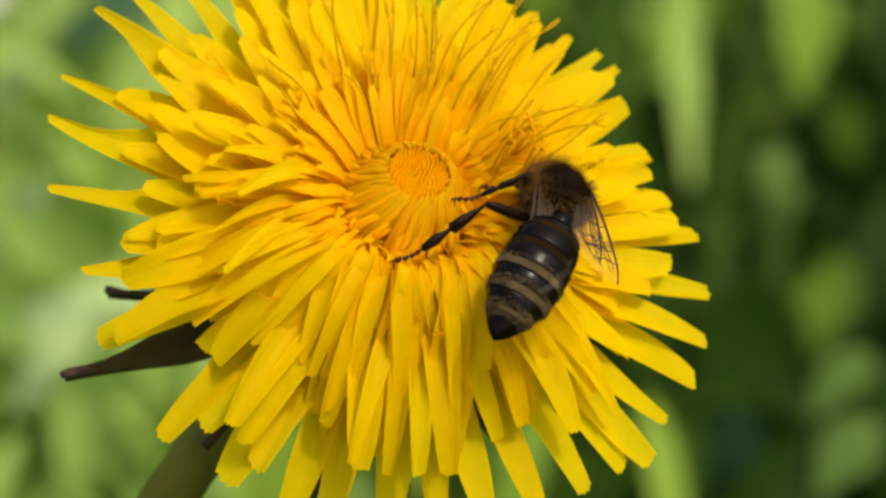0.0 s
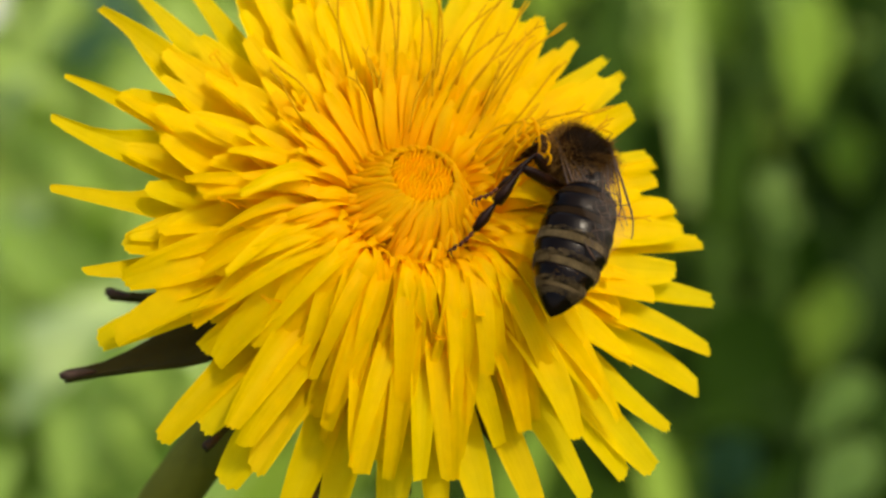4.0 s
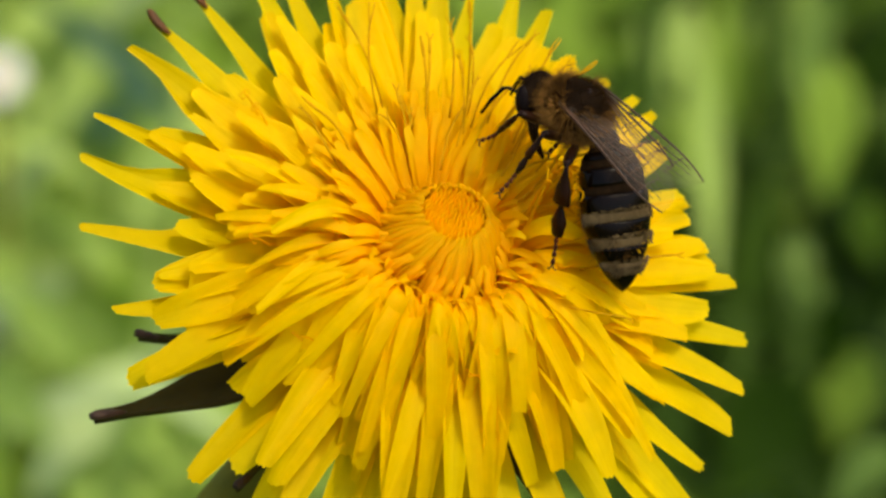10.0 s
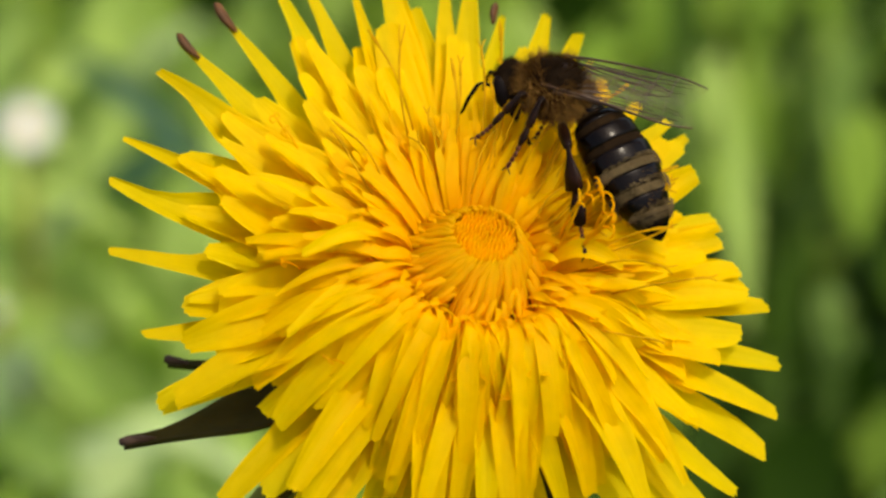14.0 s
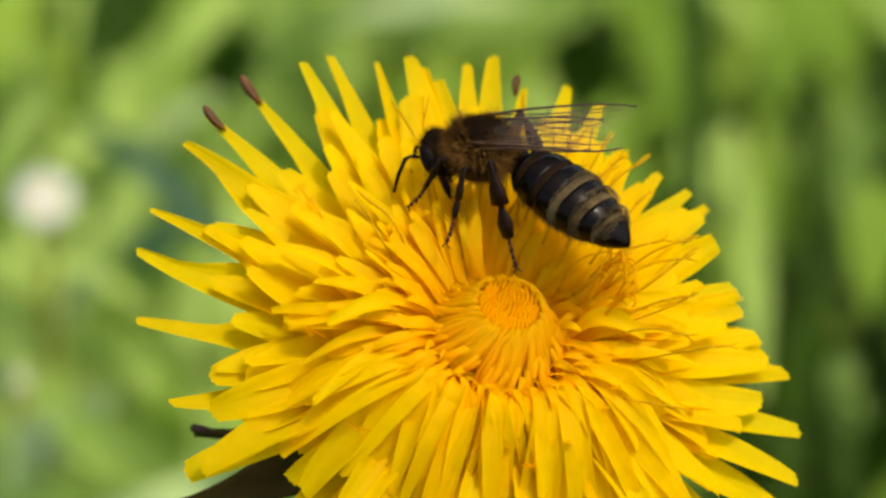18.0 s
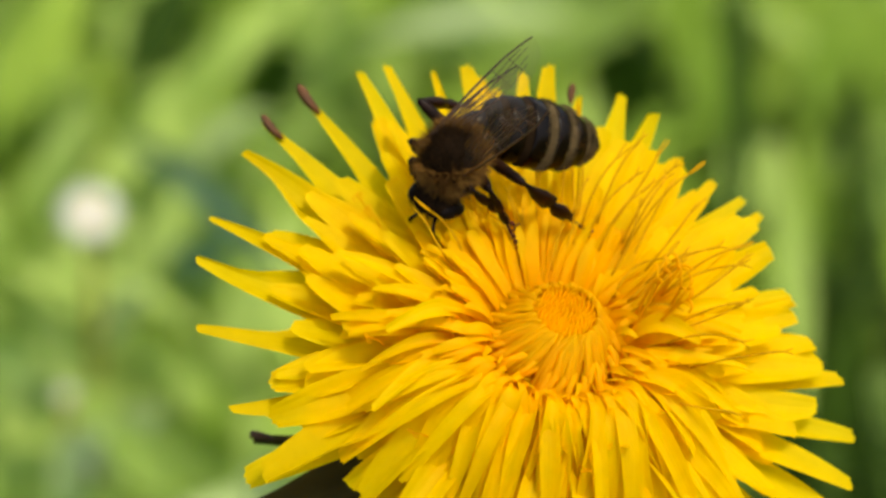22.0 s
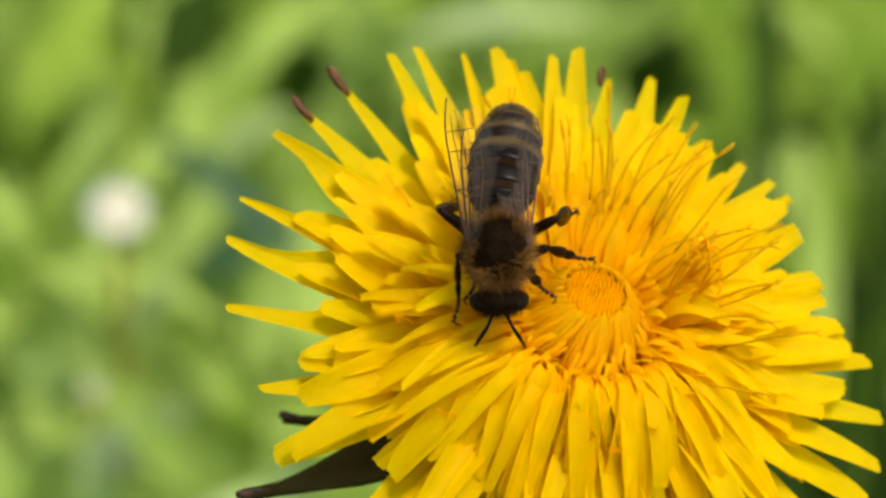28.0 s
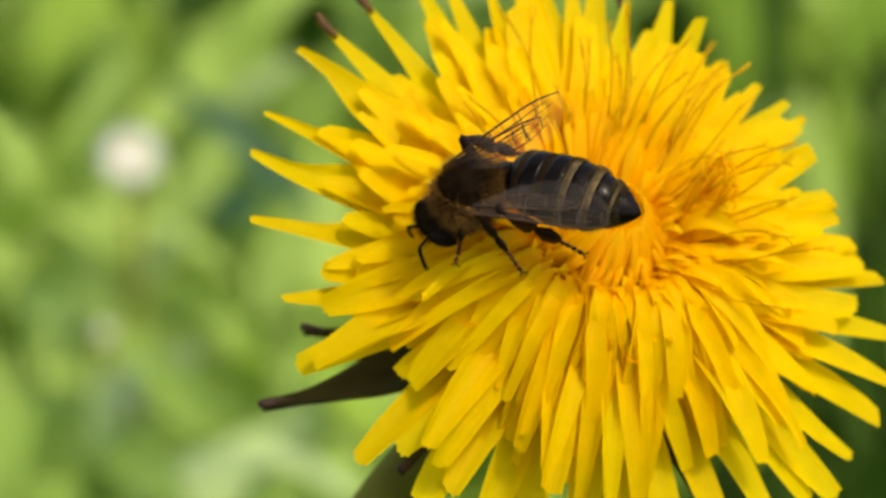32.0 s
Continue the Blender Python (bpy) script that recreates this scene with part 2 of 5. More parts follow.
def ligule(name, root, bend, tip, width, rng, point=0.0, cup=0.18, twist=0.0, sway=0.0, teeth=0.6, n=11, m=6, hook=0.0, calm=False):
    """One strap-shaped ray of the flower, in millimetres: x outwards, z along the flower's axis."""
    verts, uvs, faces = [], [], []
    wave, ph = rng.uniform(0.1, 0.35), rng.uniform(0, 6.3)
    lean = rng.uniform(-0.5, 0.5)
    wag, wph, fold = rng.uniform(-0.22, 0.22), rng.uniform(0, 3), rng.choice((-1, 1))
    droop, step = rng.uniform(-0.25, 0.25), rng.uniform(0.6, 0.78)
    if calm:
        wag = droop = sway = twist = 0
    notch = [teeth * (0.55 + 0.45 * rng.random()) * (1 if j % 2 == 0 else 0.25) for j in range(m + 1)]
    for i in range(n + 1):
        s = i / n
        p = bezier(root, bend, tip, s)
        q = bezier(root, bend, tip, min(1, s + 0.02)) - bezier(root, bend, tip, max(0, s - 0.02))
        d = Vector((q[0], 0, q[1])).normalized()
        nor = Vector((-d.z, 0, d.x))
        wd = width * (0.42 + 0.58 * min(1, s / 0.65) ** 1.1) * (1 - point * max(0, (s - 0.55) / 0.45) ** 1.2) * (1 - 0.3 * max(0, (s - 0.8) / 0.2) ** 2)
        tw = radians(twist) * s * s
        ca, sa = math.cos(tw), math.sin(tw)
        for j in range(m + 1):
            e = 2 * j / m - 1
            y = e * wd / 2
            if e * fold < 0:
                y *= 1 - hook * min(1, max(0, (s - step) / 0.14))
            up = cup * wd * (e * e - 0.4) + 0.034 * wd * math.cos(e * 9.4) * min(1, 3 * s) + 0.45 * wave * math.sin(s * 6 + ph + 0.8 * e) * s * e + droop * math.sin(s * 5 + ph) * s
            y, up = y * ca - up * sa, y * sa + up * ca
            c = Vector((p[0], sway * s * s + wag * width * math.sin(4.2 * s + wph) * s, p[1])) + Vector((0, y, 0)) + nor * up
            if i == n:
                c += d * (notch[j] + lean * e * 0.4 * (1 - point) - 0.22 * wd * e * e)
            verts.append(tuple(c * MM))
            uvs.append((s, j / m))
    for i in range(n):
        for j in range(m):
            a = i * (m + 1) + j
            faces.append((a, a + m + 1, a + m + 2, a + 1))
    return sheet(name, verts, faces, uvs=uvs)


def turned(azimuth):
    return pose(0, 0, 0, 0, 0, azimuth)


# ---- the ground ----
def ground():
    verts, faces = [], []
    rings = [0, 0.05, 0.1, 0.15, 0.2, 0.25, 0.3, 0.35, 0.4, 0.5, 0.6, 0.8, 1.2, 2, 4, 8, 20, 60, 200, 800, 3000]
    around = 64
    for r in rings[1:]:
        for k in range(around):
            a = 2 * math.pi * k / around
            x, y = r * math.cos(a), 0.33 + r * math.sin(a)
            z = 0.008 * noise.noise((x * 7, y * 7, 0)) * min(1, 3 / r) - 0.006
            verts.append((x, y, z))
    verts.append((0, 0.33, -0.006))
    c = len(verts) - 1
    for i in range(len(rings) - 2):
        for k in range(around):
            a, b = i * around + k, i * around + (k + 1) % around
            faces.append((a, a + around, b + around, b))
    for k in range(around):
        faces.append((k, (k + 1) % around, c))
    me = sheet("ground", verts, faces)
    me.materials.append(SOIL)
    return tagged(new("ground", me), "mossy dark soil of a sunlit meadow", "ground", kind="structure")


def blade(verts, faces, base, tip, width, sag, face=(0, -1, 0.3), n=6, root=1.0):
    """A creased grass blade from base to tip, bowed by sag; root: how wide it begins."""
    base, tip = Vector(base), Vector(tip)
    mid = (base + tip) / 2 + Vector(sag)
    k0 = len(verts)
    for i in range(n + 1):
        s = i / n
        p = Vector(bezier(base, mid, tip, s))
        d = Vector(bezier(base, mid, tip, min(1, s + 0.05)) - bezier(base, mid, tip, max(0, s - 0.05))).normalized()
        side = d.cross(Vector(face)).normalized()
        nor = side.cross(d)
        w = width * (0.75 + 0.5 * s) * (1 - s ** 3) * min(1.0, root + 2.2 * s) / 2 + 0.0002
        verts += [tuple(p - side * w), tuple(p - nor * w * 0.3), tuple(p + side * w)]
    for i in range(n):
        for j in (0, 1):
            a = k0 + i * 3 + j
            faces.append((a, a + 1, a + 4, a + 3))


def meadow():
    rng = random.Random(5)
    # the dark green grass carries the shade in its colour
    for mat, count, label, mid, spread, near, far in ((GRASS, 1500, "sunlit yellow-green meadow grass, flat and matted", -0.045, 0.035, 0.17, 0.48), (GRASS_DARK_SHADE, 800, "dark green meadow grass, shade put into its colour, flat and matted", 0.05, 0.03, 0.17, 0.34), (LEAF_PALE, 420, "pale green blades among the meadow grass", -0.055, 0.04, 0.17, 0.48), (LEAF_PALE, 270, "pale green blades far back in the meadow grass", 0.042, 0.028, 0.33, 0.5),
                                                       (GRASS, 290, "bright green blades far back in the meadow grass", 0.04, 0.03, 0.33, 0.5), (LEAF_PALE, 110, "pale green blades in a thick tuft of meadow grass", -0.052, 0.012, 0.2, 0.268)):
        verts, faces = [], []
        for i in range(count):
            if i % 3 or count < 300:
                x, y = rng.gauss(mid, spread), rng.uniform(near, far)
            else:
                x, y = rng.uniform(-0.9, 0.9), rng.uniform(0.5, 1.8)
            if mat is LEAF_PALE and x > -0.012 and near < 0.3:
                x = -0.024 - x
            length = rng.uniform(0.03, 0.07)
            a, e = rng.uniform(0, 6.283), rng.uniform(0.08, 0.7)
            tip = (x + length * math.cos(a) * math.cos(e), y + length * math.sin(a) * math.cos(e), length * math.sin(e))
            blade(verts, faces, (x, y, -0.006), tip, rng.uniform(0.005, 0.010), (0, 0, length * 0.2), (0.2, -0.3, 1))
        me = sheet("grass", verts, faces)
        me.materials.append(mat)
        tagged(new("grass", me), label, "grass", kind="stuff")


def flecks():
    """Short leaf tips that stand out of the matted grass; pale ones paint glints, dark ones shade."""
    rng = random.Random(8)
    for mat, count, label, lo, hi, near, far in ((LEAF_PALE, 270, "short leaf tips, sun glints painted in as pale green", -0.095, -0.012, 0.17, 0.44), (LEAF_PALE, 330, "pale leaf tips low in the near grass", -0.085, -0.018, 0.14, 0.27), (GRASS, 110, "short bright leaf tips among the grass", -0.085, 0.03, 0.17, 0.44), (GRASS_DARK_SHADE, 130, "leaf tips with shade painted in as dark green", 0.0, 0.08, 0.15, 0.29), (LEAF_PALE, 60, "scattered pale leaf tips among the darker grass", 0.0, 0.085, 0.31, 0.45)):
        verts, faces = [], []
        for i in range(count):
            x, y, z = rng.uniform(lo, hi), rng.uniform(near, far), rng.uniform(0.03, 0.058)
            length, a = rng.uniform(0.006, 0.014), rng.uniform(0, 6.283)
            blade(verts, faces, (x, y, z - 0.012), (x + length * math.cos(a), y + length * math.sin(a), z), rng.uniform(0.0028, 0.006), (0, 0, 0.002), (0.2, -0.3, 1))
        me = sheet("leaf_tips", verts, faces)
        me.materials.append(mat)
        tagged(new("leaf_tips", me), label, "grass", kind="stuff")


def grass_leaf(name, base, tip, width, sag, mat, label, face=(0, -0.84, 0.54)):
    verts, faces = [], []
    blade(verts, faces, base, tip, width, sag, face, 12, 0.15)
    me = sheet(name, verts, faces)
    me.materials.append(mat)
    return tagged(new(name, me), label, "grass blade", "single grass blades")


def glint_flower(place, size):
    """A small white flower made up to imitate a blurred glint; size: its width in millimetres."""
    flower = thing("glint_flower", Matrix.Translation((place[0], place[1], 0)), "small white flower made up for a blurred glint in the grass", "flower")
    x, y, z = 0, 0, place[2]
    verts, faces = tube([(0, 0, -0.006), (0, 0, z * 0.5), (0, 0, z)], [0.0006] * 3, 8)
    part("stalk", sheet("stalk", verts, faces), STEM, flower)
    tilt = pose(0, 0, z, 38, 0, 0)
    for k in range(16):
        a = 2 * math.pi * k / 16
        verts, faces = [], []
        tube([(math.cos(a) * r * size * MM, math.sin(a) * r * size * MM, h * size * MM) for r, h in ((0.1, 0), (0.25, 0.03), (0.42, 0.02), (0.5, 0))], [w * size * MM for w in (0.04, 0.08, 0.09, 0.04)], 8, verts, faces, 0.5)
        part("petal", sheet("petal", verts, faces), WHITE, flower, "", tilt)
    part("eye", ball("eye", 0.09 * size, 0.16 * size, 0.1 * size, 8, 12), GLINT_FLOWER_EYE, flower, "yellow eye", tilt)
    return flower


# ---- the dandelion ----
AXIS = Vector((0.2008, -0.3203, 0.9262)).normalized()
ACROSS = (Vector((1, 0, 0)) - AXIS * AXIS.x).normalized()
AWAY = AXIS.cross(ACROSS)
HEAD = Matrix.Translation((0.001, 0, 0.2)) @ Matrix((ACROSS, AWAY, AXIS)).transposed().to_4x4()

# azimuth in degrees, reach and rise in millimetres of the outermost rays
RIM = [(357, 19.6, -0.4), (8, 18.8, 1), (14, 17.4, 1.5), (25, 17, 2), (35, 16.8, 3), (44, 18.5, 3), (48, 17.7, 4), (54, 16.5, 5),
       (61, 16.6, 5), (71, 19.2, 5), (77, 20.6, 4), (84, 18.7, 5), (90, 20.8, 5), (94, 19.9, 5), (103, 20.6, 5), (111, 20.4, 5),
       (116, 22.3, 4), (122, 22.4, 4), (131, 23.3, 3.4), (139, 23.2, 3), (146, 22.4, 3), (157, 21.8, 2), (165, 21.6, 1)]
RIM_FRONT = [(178, 20.6, 0), (190, 18.7, -1), (205, 18.4, -3), (224, 18.4, -4), (231, 16.6, -3), (239, 17.5, -5), (245, 16.3, -4), (252, 16.7, -6),
             (263, 16.4, -6), (274, 15.9, -6), (284, 15.8, -6), (293, 16.9, -5), (305, 17.8, -5), (314, 18.4, -4.5), (321, 19, -4), (327, 20, -4),
             (333, 19.4, -3), (340, 20.1, -2), (348, 20, -1)]


def front(az):
    return max(0.0, -math.sin(radians(az)))


def edge(az):
    """Reach of the outermost rays at an azimuth."""
    rays = sorted(RIM + RIM_FRONT)
    return float(np.interp(az, [q[0] for q in rays], [q[1] for q in rays], period=360))


def rear(az):
    return max(0.0, math.sin(radians(az)))


def dandelion():
    rng = random.Random(11)
    plant = thing("dandelion", HEAD, "fully open yellow dandelion on a bent hollow stem", "flower")
    # outermost rays
    for az, reach, rise in RIM + RIM_FRONT:
        left, back, dry = 140 < az < 200, 20 < az < 140, az in (131, 139)
        reach -= 0.5 * dry
        bend = rise * 0.3 + 1.9 if front(az) > 0.2 else rise * 0.5 + 0.2
        me = ligule("petal", (3.2, -0.6), (reach * 0.52, bend), (reach, rise), (3.1 if left else 2.2 if back else 2.3) * rng.uniform(0.9, 1.15), rng,
                    point=0.6 if left else 0.72 if dry else rng.uniform(0.4, 0.75) if back else rng.uniform(0.05, 0.25), cup=rng.uniform(0.06, 0.26), twist=rng.uniform(-30, 30) if left else rng.uniform(-15, 15), sway=rng.uniform(-0.4, 0.4), teeth=0.05 if left else 0.45 if back else 0.3, n=16, hook=0.8 if left else rng.choice((0, 0.3, 0.5)) if back else rng.choice((0, 0, 0.3)), calm=dry)
        part("petal", me, PETAL_OUTER, plant, "", turned(az))
    # shorter rays, steeper towards the middle; those in front arch over and hang
    rings = [(34, 17.6, 0.9, 8.6, 4.2, 3.1, 3.0, PETAL_OUTER), (34, 16.0, 1.7, 7.6, 5.2, 3.1, 3.8, PETAL_OUTER), (34, 14.3, 2.6, 7.0, 5.8, 2.9, 4.4, PETAL_MIDDLE),
             (34, 12.6, 3.5, 6.6, 6.0, 2.5, 4.5, PETAL_MIDDLE), (40, 10.9, 4.5, 6.2, 5.8, 1.8, 3.9, PETAL_MIDDLE), (46, 9.3, 5.3, 6.0, 5.0, 1.3, 3.1, PETAL_INNER), (48, 7.9, 5.8, 5.8, 4.8, 0.9, 2.4, PETAL_INNER)]
    for ring, (count, reach, rise, br, bh, width, drop, mat) in enumerate(rings):
        for k in range(count):
            az = 360 * (k + 0.5 * (ring % 2) + rng.uniform(-0.45, 0.45)) / count
            hang = front(az) ** 0.7
            re = reach * rng.uniform(0.88 - 0.12 * hang, 1.1) * (1 - 0.02 * hang + (0.09 - 0.012 * ring) * rear(az))
            re = min(re, edge(az) - 0.2)
            hi = rise + rng.uniform(-0.4, 0.4) * (1 + 1.2 * hang) + (3.4 - 0.4 * ring) * rear(az) - drop * hang
            inner = max(0, ring - 1) / 5
            root = Vector((3.9 + 0.6 * hang - 0.7 * inner * (1 - hang), 0.8 + inner * (4.0 - 0.8 * hang)))
            hollow = max(0.0, math.cos(radians(az - 20))) * inner
            root += Vector((0.9, -1.1)) * hollow
            flat = (root + Vector((re, hi))) / 2 + Vector((-0.4, 0.5 - 0.2 * inner - 0.5 * rear(az)))
            arch = Vector((max(br, root.x + 1.2) + 0.2, bh + 1.6 + 0.35 * ring + rng.uniform(-0.5, 0.6)))
            bend = flat.lerp(arch, hang)
            me = ligule("petal", root, bend, (re, hi), width * rng.uniform(0.8 - 0.12 * hang, 1.15 + 0.05 * hang) * (1 - 0.36 * hang - 0.26 * rear(az) + 0.2 * max(0, -math.cos(radians(az)))), rng,
                        point=rng.uniform(0.1, 0.5) if hang > 0.3 else rng.uniform(0.2, 0.65), cup=rng.uniform(0.06, 0.28) + 0.12 * hang, twist=rng.uniform(-18, 18) * (1 + 0.7 * hang), sway=rng.uniform(-1.2, 1.2) * (1 + 0.7 * hang), teeth=0.26, hook=rng.choice((0, 0, 0, 0.3)), n=13, m=4 if ring > 3 else 6)
            part("petal", me, mat, plant, "", turned(az))
    # narrow rays that sway over the others where the head slopes down in front
    loose = random.Random(23)
    for k in range(64):
        az = 172 + 200 * (k * 0.618034 % 1)
        hang = front(az) ** 0.7
        re = loose.uniform(8.4, 13.2)
        hi = 10.0 - 0.5 * re - 4.0 * hang + loose.uniform(0.1, 1.3)
        bend = Vector((re * 0.5 + 1.0, hi + 2.0)).lerp(Vector((6.6, 9.2 + loose.uniform(-0.2, 0.7))), hang)
        me = ligule("petal", (4.2, 3.0), bend, (re, hi), loose.uniform(0.85, 1.45), loose, point=loose.uniform(0.15, 0.6), cup=loose.uniform(0.15, 0.4), twist=loose.uniform(-40, 40), sway=loose.uniform(-2.6, 2.6), teeth=0.2, n=12, m=4)
        part("petal", me, PETAL_MIDDLE, plant, "", turned(az))
    # ragged young rays in front of and beside the middle
    for k in range(26):
        az = rng.uniform(165, 385)
        hang = front(az) ** 0.7
        lean = rng.uniform(-0.6, 2.0)
        me = ligule("petal", (4.6, 1.0), (6.2 + 0.4 * lean, 4.2), (6.4 + lean + 1.2 * hang, rng.uniform(5.4, 7.0) - 1.6 * hang), rng.uniform(0.7, 1.1), rng,
                    point=rng.uniform(0.2, 0.6), cup=rng.uniform(0.1, 0.3), twist=rng.uniform(-50, 50), sway=rng.uniform(-1.6, 1.6), teeth=0.15, n=9, m=4)
        part("petal", me, PETAL_INNER, plant, "", turned(az))
    # slim young rays combed outwards round the button
    for k in range(190):
        az = 360 * (k * 0.618034 % 1)
        hang = front(az) ** 0.7
        r0 = rng.uniform(2.7, 4.4) + 0.5 * hang
        hollow = max(0.0, math.cos(radians(az - 20)))
        r0 += 0.9 * hollow
        run = rng.uniform(2.2, 4.4) + 1.4 * rear(az)
        h0 = 5.6 - 0.45 * (r0 - 2.9) - 0.25 * hang - 0.7 * hollow
        me = ligule("young_ray", (r0, h0 - 1.2), (r0 + run * 0.4, h0 + 0.5), (r0 + run, h0 + 0.9 + 0.5 * rear(az) - 1.8 * hang * run / 4 + rng.uniform(-0.3, 0.4)), rng.uniform(0.6, 1.05), rng,
                    point=rng.uniform(0.2, 0.6), cup=rng.uniform(0.1, 0.3), twist=rng.uniform(-24, 24), sway=rng.uniform(-0.8, 0.8), teeth=0.1, n=8, m=4)
        part("young_ray", me, PETAL_INNER, plant, "", turned(az))
    # crumpled short rays over the foot of the button's slope
    for k in range(110):
        az = 150 + 290 * (k * 0.618034 % 1)
        r0 = rng.uniform(3.3, 5.2)
        run = rng.uniform(1.4, 3.2)
        h0 = 5.3 - 0.45 * (r0 - 3.6)
        me = ligule("young_ray", (r0, h0 - 1.6), (r0 + run * 0.3, h0 + 0.5), (r0 + run, h0 + rng.uniform(-0.8, 0.5)), rng.uniform(0.35, 0.75), rng,
                    point=rng.uniform(0.2, 0.7), cup=rng.uniform(0.1, 0.4), twist=rng.uniform(-70, 70), sway=rng.uniform(-1.6, 1.6), teeth=0.1, n=8, m=4)
        part("young_ray", me, PETAL_INNER, plant, "", turned(az))
    button = Matrix.Translation((0.5 * MM, 0.5 * MM, 0))
    # slender closed florets that lean in against the button and end at its rim
    for layer, (count, fat, back) in enumerate(((50, 0.27, 0.0), (50, 0.26, 0.22), (46, 0.25, 0.1))):
        for k in range(count):
            az = 360 * (k + 0.5 * layer + rng.uniform(-0.5, 0.5)) / count
            flare = 0.5 + 0.5 * math.cos(radians(az - 240))
            r0 = 2.9 + 2.4 * flare - back
            r1, h = 1.95 - back * 0.5, 6.5 + rng.uniform(-0.12, 0.12)
            if layer == 2:
                r0, r1, h = 3.2 + 2.8 * flare, 2.3 + 1.2 * flare, rng.uniform(4.9, 5.6)
            comb = rng.uniform(-0.2, 0.9)
            r0 += rng.uniform(-0.5, 0.7) * flare
            verts, faces = [], []
            pts = [bezier((r0, -comb, 2.8 + 0.9 * flare), ((r0 + r1) / 2 + 0.1 + 0.2 * flare, 0.25, 4.9 + 0.75 * flare), (r1, 0.55 + rng.uniform(-0.15, 0.15), h), s) * MM for s in np.linspace(0, 1, 9)]
            tube(pts, [fat * r * MM for r in (1.0, 1.05, 1.05, 1.0, 0.95, 0.9, 0.85, 0.75, 0.4)], 6, verts, faces)
            part("floret", sheet("floret", verts, faces, uvs=[(i // 6 / 8, 0.5) for i in range(len(verts))]), FLORET, plant, "", button @ turned(az))
    # the solid cone of crowded florets behind them
    prof = [(9.4, -0.6), (8.2, 0.8), (7.0, 2.0), (5.8, 3.1), (4.6, 3.9), (3.4, 4.5), (2.3, 5.3), (1.9, 6.0), (0.4, 5.9)]
    verts, faces = tube([(0, 0, h * MM) for _, h in prof], [r * MM for r, _ in prof], 48)
    part("core", sheet("core", verts, faces, uvs=[(0.55, 0.5)] * len(verts)), FLORET, plant, "crowded orange-yellow core", button)
    # the button of closed buds
    for k in range(160):
        rr = 1.85 * math.sqrt((k + 0.5) / 160)
        a = k * 2.39996
        x, y = rr * math.cos(a), rr * math.sin(a)
        h = 6.5 - 0.3 * math.exp(-(rr / 1.1) ** 2) + rng.uniform(-0.06, 0.06)
        verts, faces = [], []
        pts = [(x * f * MM, y * f * MM, z * MM) for f, z in ((0.98, 3.0), (1.04, h * 0.8), (1.0, h * 0.92), (0.96, h))]
        tube(pts, [r * MM for r in (0.15, 0.16, 0.15, 0.06)], 6, verts, faces)
        part("bud", sheet("bud", verts, faces, uvs=[(0.6 + 0.1 * (i // 6), 0.5) for i in range(len(verts))]), FLORET, plant, "", button)
    def stigma(start, mid, end3, az, thick, curls, stride, mat):
        verts, faces = [], []
        pts = [bezier(start, mid, end3, s) for s in np.linspace(0, 1, 7)]
        tube([p * MM for p in pts], [thick * MM] * 7, 5, verts, faces)
        end, way = Vector(pts[-1]), Vector(pts[-1] - pts[-2]).normalized()
        for sgn in (-1, 1):
            curl = rng.uniform(*curls)
            q, d = end.copy(), way.copy()
            d.rotate(Matrix.Rotation(sgn * 0.25, 3, Vector((0, 0, 1))))
            axis = (Vector((0, sgn, 0.2)).cross(d)).normalized()
            arm = [q.copy()]
            for step in range(8):
                d.rotate(Matrix.Rotation(curl * 0.28, 3, axis))
                q = q + d * stride
                arm.append(q.copy())
            tube([p * MM for p in arm], [thick * r * MM for r in (0.95, 0.95, 0.9, 0.85, 0.8, 0.75, 0.7, 0.6, 0.4)], 5, verts, faces)
        part("stigma", sheet("stigma", verts, faces, uvs=[(0.8, 0.5)] * len(verts)), mat, plant, "", turned(az))

    # forked stigmas: long and straight behind the button, short and coiled elsewhere
    for k in range(46):
        coiled = k % 8 == 7
        az = rng.uniform(120, 340) if coiled else rng.gauss(48, 52)
        if coiled:
            r0 = rng.uniform(8, 14.5)
            hang = front(az) ** 0.7
            h0 = 7.6 - 0.026 * r0 * r0 - 2.6 * hang
            start, mid, end3 = (r0, 0, h0), (r0 + 0.6, 0, h0 + 0.8), (r0 + 1.3, rng.uniform(-0.3, 0.3), h0 + 1.2)
        else:
            r1 = rng.uniform(6.5, 13.0)
            slope = 0.5 + 0.12 * rear(az) - 0.5 * front(az)
            h1 = 2.2 + slope * r1 - 0.035 * max(0, r1 - 8) ** 2 + rng.uniform(0.0, 0.9)
            start, mid, end3 = (r1 * 0.66, rng.uniform(-0.3, 0.3), h1 - slope * r1 * 0.36 - 0.4), (r1 * 0.84, rng.uniform(-0.5, 0.5), h1 - 0.5), (r1, rng.uniform(-1.0, 1.0), h1)
        stigma(start, mid, end3, az, 0.045 if coiled else 0.07, (2.0, 3.0) if coiled else (0.05, 0.5), 0.13 if coiled else 0.17, FLORET if coiled else STIGMA)
    # a loose tuft of tall florets beside the button
    for k in range(9):
        az, r1, h1 = rng.gauss(16, 12), rng.uniform(5.8, 8.2), rng.uniform(7.4, 9.4)
        stigma((r1 - 0.9, 0, h1 - 4.0), (r1 - 0.6, rng.uniform(-0.6, 0.6), h1 - 1.5), (r1 + rng.uniform(-0.6, 0.5), rng.uniform(-0.9, 0.9), h1), az, 0.1, (0.6, 1.6), 0.15, FLORET)
    # receptacle and stem
    verts, faces = [], []
